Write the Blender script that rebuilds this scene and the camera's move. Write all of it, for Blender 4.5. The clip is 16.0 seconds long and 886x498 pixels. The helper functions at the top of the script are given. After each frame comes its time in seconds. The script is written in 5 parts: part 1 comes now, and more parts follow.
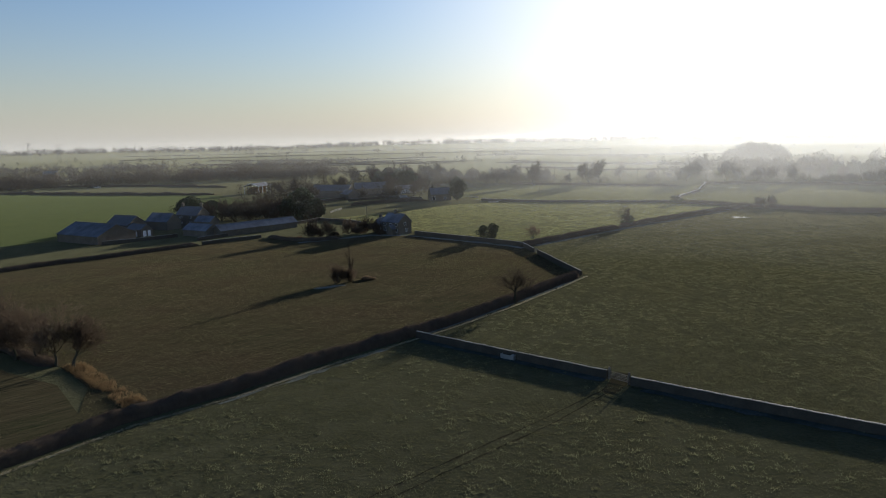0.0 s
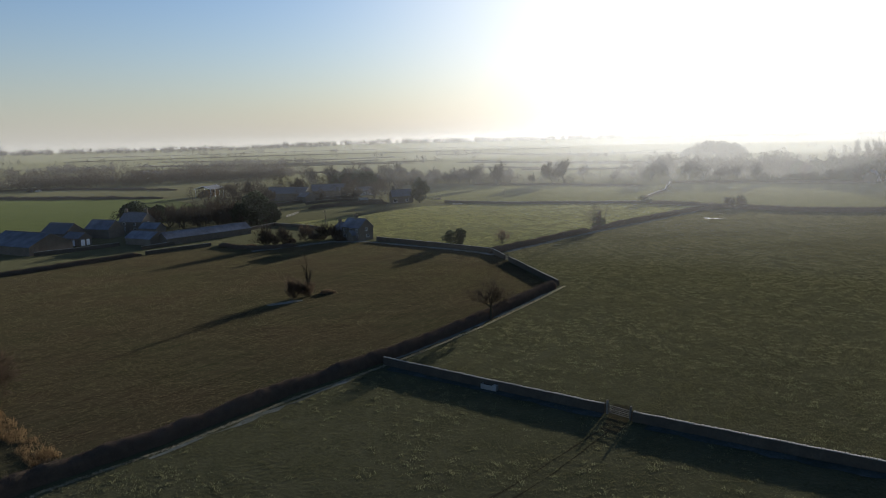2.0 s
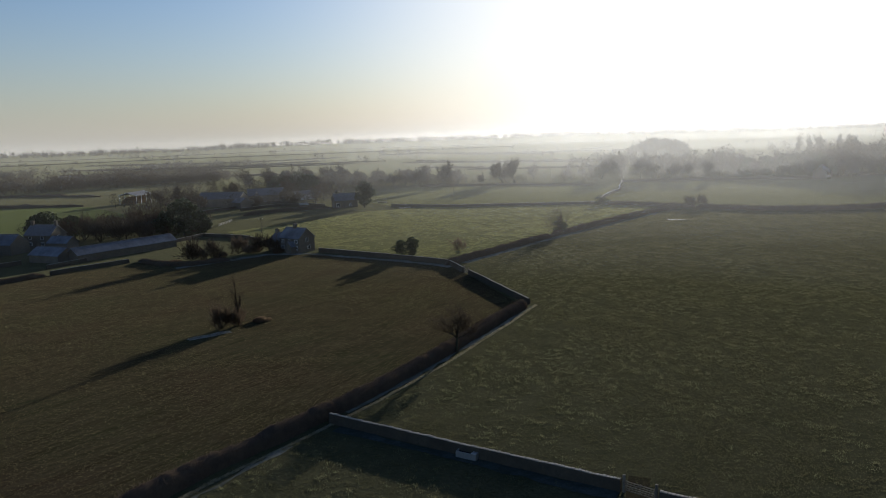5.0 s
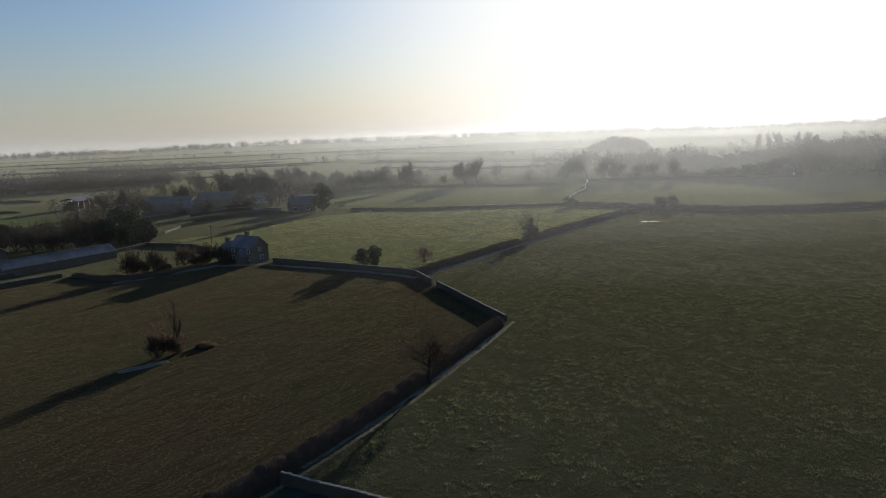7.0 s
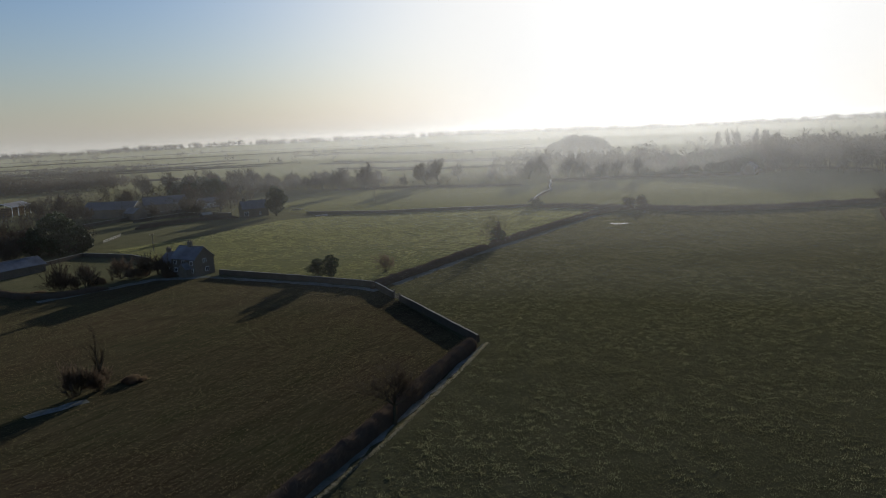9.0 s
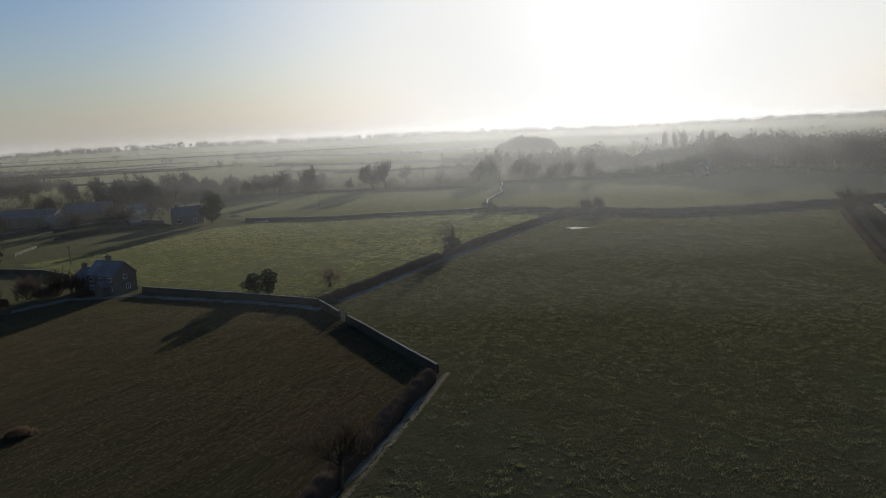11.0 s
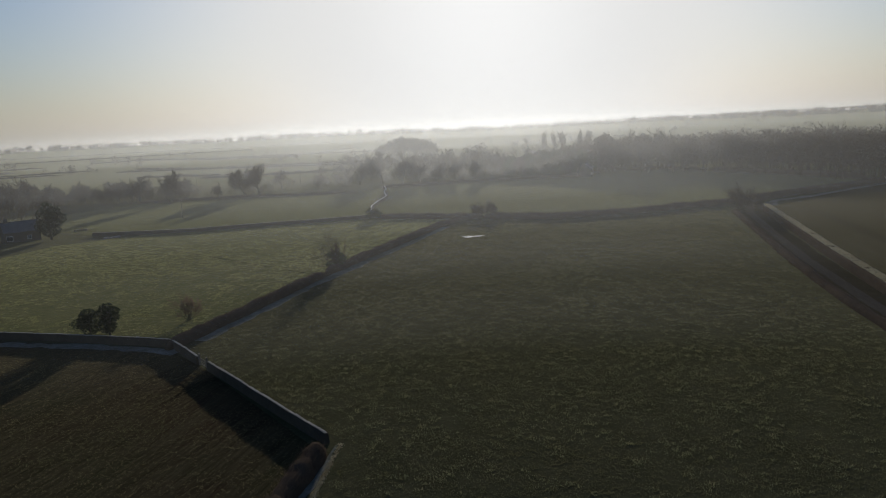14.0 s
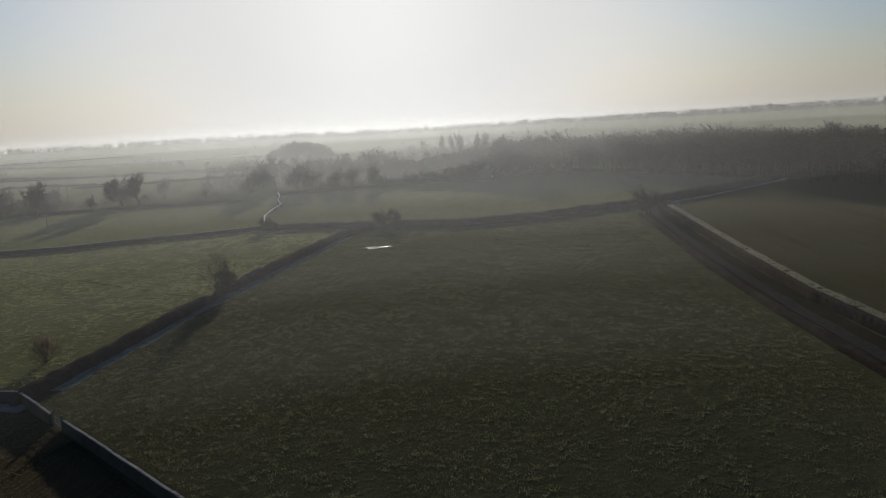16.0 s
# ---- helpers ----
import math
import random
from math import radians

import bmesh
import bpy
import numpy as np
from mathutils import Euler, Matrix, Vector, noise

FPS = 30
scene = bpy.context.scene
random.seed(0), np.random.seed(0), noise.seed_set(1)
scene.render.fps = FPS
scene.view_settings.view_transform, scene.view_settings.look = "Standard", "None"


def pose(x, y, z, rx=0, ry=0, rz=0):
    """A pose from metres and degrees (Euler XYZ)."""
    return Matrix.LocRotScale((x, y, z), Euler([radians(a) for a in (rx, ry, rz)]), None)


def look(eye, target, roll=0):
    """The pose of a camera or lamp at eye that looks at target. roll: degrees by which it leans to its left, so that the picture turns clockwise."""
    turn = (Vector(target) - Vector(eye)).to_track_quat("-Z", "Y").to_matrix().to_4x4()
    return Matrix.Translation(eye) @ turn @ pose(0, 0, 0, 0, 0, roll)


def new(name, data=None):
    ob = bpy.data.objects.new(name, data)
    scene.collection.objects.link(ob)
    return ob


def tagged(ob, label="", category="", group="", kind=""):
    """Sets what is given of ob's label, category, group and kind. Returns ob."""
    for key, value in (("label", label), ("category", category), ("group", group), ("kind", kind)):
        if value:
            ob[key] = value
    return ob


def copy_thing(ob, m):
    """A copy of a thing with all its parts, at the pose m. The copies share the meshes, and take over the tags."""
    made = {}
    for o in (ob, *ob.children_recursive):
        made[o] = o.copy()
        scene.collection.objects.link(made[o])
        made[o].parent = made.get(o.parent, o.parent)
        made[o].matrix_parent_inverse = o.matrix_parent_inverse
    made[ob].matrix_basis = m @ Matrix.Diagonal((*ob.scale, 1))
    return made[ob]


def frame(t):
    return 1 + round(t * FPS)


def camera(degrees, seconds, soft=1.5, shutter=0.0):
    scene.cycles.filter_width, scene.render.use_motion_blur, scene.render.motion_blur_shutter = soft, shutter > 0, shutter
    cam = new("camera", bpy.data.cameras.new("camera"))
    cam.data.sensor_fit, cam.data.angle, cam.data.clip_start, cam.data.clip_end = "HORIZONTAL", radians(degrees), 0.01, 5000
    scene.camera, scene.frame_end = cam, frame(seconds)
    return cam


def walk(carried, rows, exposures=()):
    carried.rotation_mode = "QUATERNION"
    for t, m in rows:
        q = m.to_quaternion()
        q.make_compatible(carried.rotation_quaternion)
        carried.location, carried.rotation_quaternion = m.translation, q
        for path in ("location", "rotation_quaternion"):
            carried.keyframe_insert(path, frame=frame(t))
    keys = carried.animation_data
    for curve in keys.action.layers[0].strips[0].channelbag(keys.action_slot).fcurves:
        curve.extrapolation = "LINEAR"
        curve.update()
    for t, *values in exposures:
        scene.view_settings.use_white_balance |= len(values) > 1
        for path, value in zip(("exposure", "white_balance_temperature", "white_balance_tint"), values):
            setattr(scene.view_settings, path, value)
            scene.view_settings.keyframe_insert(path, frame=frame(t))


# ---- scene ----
cam = camera(63.0, 16.0, 1.0)
PATH = [
    (0, (0.991, 1.552, 34.083), (1.18, 3.519, 33.774), -1.3),
    (0.5, (0.876, 5.021, 34.217), (1.093, 6.984, 33.905), -1.3),
    (1, (0.852, 8.424, 34.276), (1.094, 10.385, 33.963), -1.4),
    (1.5, (0.834, 12.019, 34.297), (1.104, 13.976, 33.984), -1.4),
    (2, (0.938, 15.864, 34.177), (1.238, 17.817, 33.864), -1.5),
    (2.5, (1.134, 19.668, 34.103), (1.46, 21.617, 33.79), -1.6),
    (3, (1.327, 23.173, 34.122), (1.679, 25.116, 33.808), -1.7),
    (3.5, (1.397, 26.814, 34.071), (1.775, 28.753, 33.756), -1.7),
    (6, (3.896, 44.942, 34.053), (4.398, 46.851, 33.731), -2.2),
    (6.5, (4.413, 48.482, 34.056), (4.942, 50.383, 33.733), -2.2),
    (7, (4.941, 52.049, 34.088), (5.498, 53.942, 33.764), -2.3),
    (7.5, (5.819, 55.489, 34.096), (6.399, 57.375, 33.77), -2.4),
    (8, (6.672, 58.896, 34.101), (7.278, 60.774, 33.773), -2.5),
    (8.5, (7.465, 62.345, 34.036), (8.099, 64.214, 33.707), -2.5),
    (9, (8.415, 65.907, 33.942), (9.078, 67.765, 33.612), -2.6),
    (11.5, (14.241, 84.234, 33.467), (15.08, 86.019, 33.133), -2.7),
    (12, (15.423, 87.715, 33.439), (16.307, 89.477, 33.103), -2.7),
    (12.5, (16.884, 91.11, 33.304), (17.816, 92.847, 32.966), -2.7),
    (13, (18.379, 94.669, 33.166), (19.358, 96.38, 32.827), -2.7),
    (13.5, (20.002, 98.088, 32.997), (21.031, 99.769, 32.656), -2.8),
    (14, (21.714, 101.421, 32.974), (22.8, 103.065, 32.631), -2.8),
    (14.5, (23.402, 104.595, 32.964), (24.542, 106.201, 32.619), -2.9),
    (15, (25.185, 107.585, 32.957), (26.379, 109.152, 32.611), -3.0),
    (15.5, (26.922, 110.584, 33.018), (28.172, 112.106, 32.668), -3.1),
    (16, (28.582, 113.562, 32.887), (29.891, 115.034, 32.538), -3.2),
]
walk(cam, [(t, look(eye, target, roll)) for t, eye, target, roll in PATH], [(0, 0.52), (6, 0.22), (12, -0.12), (16, -0.32)])

# ---- daylight: low winter sun, hazy sky ----
SUN_AZ, SUN_EL = 37.5, 8.3
sun_way = Vector((math.sin(radians(SUN_AZ)) * math.cos(radians(SUN_EL)), math.cos(radians(SUN_AZ)) * math.cos(radians(SUN_EL)), math.sin(radians(SUN_EL))))
sun_data = bpy.data.lights.new("sun", "SUN")
sun_data.energy, sun_data.angle, sun_data.color = 5.0, radians(0.6), (1.0, 0.955, 0.86)
sun_lamp = new("sun", sun_data)
sun_lamp.matrix_world = look((0, 0, 50), Vector((0, 0, 50)) - sun_way)

world = bpy.data.worlds.new("winter_sky")
scene.world = world
world.use_nodes = True
wn, wl = world.node_tree.nodes, world.node_tree.links
sky = wn.new("ShaderNodeTexSky")
sky.sky_type, sky.sun_disc = "NISHITA", False
sky.sun_elevation, sky.sun_rotation = radians(SUN_EL), radians(SUN_AZ)
sky.altitude, sky.air_density, sky.dust_density, sky.ozone_density = 60, 1.0, 1.0, 2.5
co = wn.new("ShaderNodeTexCoord")


def world_math(op, a, b):
    m = wn.new("ShaderNodeMath")
    m.operation = op
    for k, v in enumerate((a, b)):
        if isinstance(v, (int, float)):
            m.inputs[k].default_value = v
        else:
            wl.new(v, m.inputs[k])
    return m.outputs["Value"]


def world_mix(kind, fac, a, b):
    m = wn.new("ShaderNodeMix")
    m.data_type, m.blend_type = "RGBA", kind
    for slot, v in (("Factor", fac), ("A", a), ("B", b)):
        if isinstance(v, (int, float)):
            m.inputs[slot].default_value = v
        elif isinstance(v, tuple):
            m.inputs[slot].default_value = (*v, 1)
        else:
            wl.new(v, m.inputs[slot])
    return m.outputs["Result"]


# thin haze: a pale band along the horizon and a broad white aureole round the sun
sep = wn.new("ShaderNodeSeparateXYZ")
wl.new(co.outputs["Generated"], sep.inputs["Vector"])
low = world_math("POWER", world_math("SUBTRACT", 1.0, world_math("MINIMUM", world_math("MAXIMUM", sep.outputs["Z"], 0.0), 1.0)), 11.0)
dot = wn.new("ShaderNodeVectorMath")
dot.operation = "DOT_PRODUCT"
wl.new(co.outputs["Generated"], dot.inputs[0])
dot.inputs[1].default_value = sun_way
near_sun = world_math("POWER", world_math("MAXIMUM", dot.outputs["Value"], 0.0), 18.0)
near_sun = world_math("ADD", near_sun, world_math("MULTIPLY", world_math("POWER", world_math("MAXIMUM", dot.outputs["Value"], 0.0), 70.0), 2.0))
brighter = world_mix("MULTIPLY", 1.0, sky.outputs["Color"], (0.84, 0.95, 1.2))
hazed = world_mix("MIX", world_math("MULTIPLY", low, 0.9), brighter, (4.0, 3.92, 3.66))
white_out = world_math("SUBTRACT", 1.0, world_math("POWER", 0.06, near_sun))
core = world_math("POWER", world_math("MAXIMUM", dot.outputs["Value"], 0.0), 60.0)
total = world_mix("MIX", white_out, hazed, (8.6, 8.6, 8.55))
total = world_mix("MIX", core, total, (11.0, 11.0, 10.95))
wn["Background"].inputs["Strength"].default_value = 0.1
wl.new(total, wn["Background"].inputs["Color"])

# ---- materials ----
def tex_material(name, colours, scales=(0.05, 0.6, 6.0), rough=0.9, bump=0.4, bump_scale=None, metal=0.0, spec=0.3, vary=0.0, through_light=0.0, stretch=None, turn=0.0, tint=None, fuzz=0.4):
    """A surface whose colour wanders between three tones at two or three sizes, with fine relief."""
    m = bpy.data.materials.new(name)
    m.use_nodes = True
    nt = m.node_tree
    n, l = nt.nodes, nt.links
    bsdf = n["Principled BSDF"]
    co = n.new("ShaderNodeTexCoord")
    out = co.outputs["Object"]
    if stretch or turn:
        mp = n.new("ShaderNodeMapping")
        mp.vector_type = "TEXTURE"
        mp.inputs["Rotation"].default_value = (0, 0, radians(turn))
        mp.inputs["Scale"].default_value = stretch or (1, 1, 1)
        l.new(out, mp.inputs["Vector"])
        out = mp.outputs["Vector"]
    cur = None
    noises = []
    for k, s in enumerate(scales):
        t = n.new("ShaderNodeTexNoise")
        t.inputs["Scale"].default_value, t.inputs["Detail"].default_value, t.inputs["Roughness"].default_value = s, 5.0, 0.6
        l.new(out if k else co.outputs["Object"], t.inputs["Vector"])
        noises.append(t)
    ramp = n.new("ShaderNodeValToRGB")
    ramp.color_ramp.elements[0].position, ramp.color_ramp.elements[1].position = 0.34, 0.66
    ramp.color_ramp.elements[0].color = (*colours[0], 1)
    ramp.color_ramp.elements[1].color = (*colours[1], 1)
    l.new(noises[0].outputs["Fac"], ramp.inputs["Fac"])
    cur = ramp.outputs["Color"]
    for t, amount in zip(noises[1:], (0.55, 0.5, 0.4)):
        r2 = n.new("ShaderNodeValToRGB")
        r2.color_ramp.elements[0].position, r2.color_ramp.elements[1].position = 0.38, 0.68
        r2.color_ramp.elements[0].color, r2.color_ramp.elements[1].color = (0, 0, 0, 1), (amount, amount, amount, 1)
        l.new(t.outputs["Fac"], r2.inputs["Fac"])
        mix = n.new("ShaderNodeMix")
        mix.data_type = "RGBA"
        l.new(r2.outputs["Color"], mix.inputs["Factor"])
        l.new(cur, mix.inputs["A"])
        mix.inputs["B"].default_value = (*colours[2 % len(colours)], 1)
        cur = mix.outputs["Result"]
    if vary:
        info = n.new("ShaderNodeObjectInfo")
        hsv = n.new("ShaderNodeHueSaturation")
        rng_map = n.new("ShaderNodeMapRange")
        rng_map.inputs["To Min"].default_value, rng_map.inputs["To Max"].default_value = 1 - vary, 1 + vary
        l.new(info.outputs["Random"], rng_map.inputs["Value"])
        l.new(rng_map.outputs["Result"], hsv.inputs["Value"])
        l.new(cur, hsv.inputs["Color"])
        cur = hsv.outputs["Color"]
    l.new(cur, bsdf.inputs["Base Color"])
    bsdf.inputs["Roughness"].default_value, bsdf.inputs["Metallic"].default_value = rough, metal
    bsdf.inputs["Specular IOR Level"].default_value = spec
    if tint:
        bsdf.inputs["Sheen Weight"].default_value, bsdf.inputs["Sheen Roughness"].default_value = fuzz, 0.4
        bsdf.inputs["Sheen Tint"].default_value = (*tint, 1)
    if bump:
        b = n.new("ShaderNodeBump")
        b.inputs["Strength"].default_value, b.inputs["Distance"].default_value = bump, bump_scale or 0.1
        l.new(noises[-1].outputs["Fac"], b.inputs["Height"])
        l.new(b.outputs["Normal"], bsdf.inputs["Normal"])
    if through_light:
        tr = n.new("ShaderNodeBsdfTranslucent")
        l.new(cur, tr.inputs["Color"])
        ms = n.new("ShaderNodeMixShader")
        ms.inputs["Fac"].default_value = through_light
        l.new(bsdf.outputs["BSDF"], ms.inputs[1])
        l.new(tr.outputs["BSDF"], ms.inputs[2])
        l.new(ms.outputs["Shader"], n["Material Output"].inputs["Surface"])
    return m


GRASS = tex_material("pasture_grass", ((0.0295, 0.0325, 0.0165), (0.046, 0.045, 0.0235), (0.071, 0.065, 0.038)), (0.018, 0.22, 2.2), 0.95, 1.0, 0.18, spec=0.0, tint=(0.26, 0.25, 0.14), fuzz=0.22)
PASTURE = tex_material("open_pasture", ((0.044, 0.049, 0.023), (0.060, 0.062, 0.029), (0.088, 0.083, 0.045)), (0.012, 0.2, 1.6), 0.95, 0.9, 0.2, spec=0.0, tint=(0.3, 0.29, 0.16), fuzz=0.3)
STUBBLE = tex_material("stubble_soil", ((0.031, 0.0195, 0.0135), (0.0195, 0.0255, 0.0115), (0.062, 0.051, 0.028)), (0.04, 0.5, 1.6), 0.95, 1.0, 0.2, spec=0.0, stretch=(7, 1, 1), turn=39, tint=(0.2, 0.165, 0.10), fuzz=0.15)
CROP = tex_material("winter_crop", ((0.028, 0.027, 0.013), (0.038, 0.035, 0.017), (0.052, 0.044, 0.024)), (0.02, 0.4, 3.0), 0.95, 0.5, 0.12, spec=0.0, stretch=(10, 1, 1), turn=43, tint=(0.16, 0.14, 0.08), fuzz=0.2)
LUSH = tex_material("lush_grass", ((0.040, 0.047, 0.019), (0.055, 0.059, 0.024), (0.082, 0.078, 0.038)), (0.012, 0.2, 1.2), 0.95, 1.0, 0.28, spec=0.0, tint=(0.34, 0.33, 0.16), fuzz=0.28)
MEADOW = tex_material("deep_green_pasture", ((0.023, 0.031, 0.012), (0.034, 0.041, 0.016), (0.050, 0.050, 0.023)), (0.012, 0.15, 1.2), 0.95, 0.6, 0.2, spec=0.0, tint=(0.10, 0.12, 0.05))
LATTICE = tex_material("weathered_steel", ((0.12, 0.12, 0.125), (0.16, 0.16, 0.165), (0.10, 0.10, 0.10)), (0.8, 5.0), 0.8, 0, spec=0.1)
STRAW = tex_material("stubble_straw", ((0.096, 0.072, 0.038), (0.076, 0.08, 0.033), (0.145, 0.12, 0.066)), (0.03, 0.6, 4.0), 0.9, 0, spec=0.0, through_light=0.75)
BRACKEN = tex_material("dead_bracken", ((0.10, 0.060, 0.031), (0.15, 0.095, 0.048), (0.21, 0.15, 0.08)), (0.2, 0.9, 4.0), 0.9, 0, spec=0.0, through_light=0.6)
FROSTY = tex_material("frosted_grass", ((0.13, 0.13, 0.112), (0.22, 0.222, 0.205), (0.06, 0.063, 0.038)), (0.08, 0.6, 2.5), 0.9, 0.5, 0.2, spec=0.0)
TUFT = tex_material("grass_blades", ((0.060, 0.061, 0.029), (0.081, 0.077, 0.037), (0.112, 0.100, 0.056)), (0.05, 0.6, 4.0), 0.9, 0, spec=0.0, through_light=0.7)
# thin frost whose paler colour also lightens the wall's cast shadow
SHADE_FROST = tex_material("frost_shade_lift", ((0.045, 0.05, 0.045), (0.09, 0.095, 0.09), (0.03, 0.034, 0.02)), (0.15, 0.7, 2.5), 0.9, 0.5, 0.15, spec=0.0)
DRY = tex_material("dead_grass", ((0.25, 0.20, 0.11), (0.34, 0.30, 0.19), (0.42, 0.40, 0.32)), (0.1, 0.8, 4.0), 0.9, 0, spec=0.0, through_light=0.4)
HEDGE = tex_material("hedge_twigs", ((0.06, 0.045, 0.034), (0.085, 0.062, 0.046), (0.11, 0.082, 0.058)), (0.1, 0.9, 5.0), 0.95, 0.5, 0.1, spec=0.0, through_light=0.25)
BRAMBLE = tex_material("bramble_tangle", ((0.085, 0.058, 0.040), (0.12, 0.085, 0.055), (0.15, 0.11, 0.07)), (0.2, 0.9, 5.0), 0.95, 0, spec=0.0, vary=0.2, through_light=0.5)
PALE_TUFT = tex_material("coarse_grass", ((0.090, 0.098, 0.049), (0.13, 0.129, 0.066), (0.18, 0.17, 0.10)), (0.3, 2.0, 6.0), 0.9, 0, spec=0.0, through_light=0.7)
# brighter copy of the blade colours, backlight from the sun painted in
SUN_TUFT = tex_material("sun_brightened_grass", ((0.125, 0.138, 0.053), (0.185, 0.182, 0.075), (0.27, 0.25, 0.125)), (0.1, 1.0, 5.0), 0.9, 0, spec=0.0, through_light=0.7)
BROWN_TWIG = tex_material("brown_twigs", ((0.085, 0.062, 0.045), (0.12, 0.088, 0.06), (0.10, 0.075, 0.055)), (0.3, 2.0), 0.95, 0, spec=0.0, vary=0.3, through_light=0.5)
BARK = tex_material("bark", ((0.06, 0.05, 0.038), (0.09, 0.075, 0.055), (0.045, 0.05, 0.03)), (0.5, 3.0, 14.0), 0.95, 0.5, 0.03, spec=0.0, vary=0.2)
TWIG = tex_material("bare_twigs", ((0.045, 0.035, 0.026), (0.070, 0.054, 0.038), (0.058, 0.046, 0.033)), (0.3, 2.0), 0.95, 0, spec=0.0, vary=0.3, through_light=0.25)
IVY = tex_material("evergreen_leaves", ((0.016, 0.026, 0.010), (0.03, 0.045, 0.014), (0.045, 0.055, 0.02)), (0.4, 2.0), 0.7, 0, spec=0.25, vary=0.25, through_light=0.15)
STONE = tex_material("drystone", ((0.072, 0.058, 0.043), (0.105, 0.085, 0.062), (0.056, 0.049, 0.039)), (0.4, 3.0, 9.0), 0.95, 0.6, 0.05, spec=0.05)
COPING = tex_material("frosted_coping", ((0.23, 0.21, 0.18), (0.32, 0.30, 0.265), (0.15, 0.135, 0.11)), (0.5, 2.5, 9.0), 0.8, 0.5, 0.04, spec=0.3)
HOUSE_STONE = tex_material("house_stone", ((0.13, 0.108, 0.083), (0.18, 0.15, 0.112), (0.095, 0.082, 0.066)), (0.3, 2.0, 7.0), 0.95, 0.5, 0.03, spec=0.1, vary=0.12)
SLATE = tex_material("frosted_slate", ((0.065, 0.067, 0.075), (0.18, 0.19, 0.215), (0.10, 0.105, 0.12)), (0.25, 1.4, 6.0), 0.8, 0.3, 0.02, spec=0.2, vary=0.2)
DARK_ROOF = tex_material("dark_slate", ((0.055, 0.05, 0.05), (0.085, 0.08, 0.08), (0.14, 0.145, 0.16)), (0.3, 1.4, 6.0), 0.7, 0.3, 0.02, spec=0.3, vary=0.2)
PLANK = tex_material("weathered_boards", ((0.13, 0.10, 0.07), (0.19, 0.15, 0.11), (0.09, 0.075, 0.06)), (0.5, 3.0, 10.0), 0.9, 0.4, 0.02, spec=0.2, vary=0.15)
WHITE = tex_material("white_paint", ((0.72, 0.71, 0.68), (0.80, 0.79, 0.77), (0.62, 0.60, 0.56)), (0.5, 4.0), 0.5, 0.1, 0.01, vary=0.05)
GLASS_DARK = tex_material("window_glass", ((0.02, 0.022, 0.025), (0.03, 0.032, 0.035), (0.025, 0.025, 0.03)), (0.5, 2.0), 0.08, 0, spec=0.6)
STEEL = tex_material("galvanised_steel", ((0.42, 0.43, 0.44), (0.52, 0.53, 0.54), (0.36, 0.35, 0.33)), (0.8, 5.0), 0.45, 0.1, 0.01, metal=0.8, spec=0.5)
WOOD = tex_material("grey_oak_post", ((0.14, 0.115, 0.085), (0.20, 0.17, 0.13), (0.10, 0.085, 0.07)), (1.5, 7.0), 0.9, 0.4, 0.01, spec=0.2, vary=0.2)
TARMAC = tex_material("lane_tarmac", ((0.04, 0.034, 0.029), (0.055, 0.047, 0.038), (0.085, 0.072, 0.055)), (0.15, 1.2, 8.0), 0.95, 0.4, 0.02, spec=0.0)
MUD = tex_material("trodden_mud", ((0.040, 0.033, 0.020), (0.055, 0.045, 0.027), (0.032, 0.029, 0.016)), (0.2, 1.0, 5.0), 0.95, 0.6, 0.08, spec=0.0)
HILL = tex_material("far_fields", ((0.014, 0.018, 0.009), (0.040, 0.044, 0.022), (0.026, 0.024, 0.016)), (0.005, 0.02, 0.2), 0.95, 0, spec=0.0, tint=(0.25, 0.25, 0.15), fuzz=0.25)


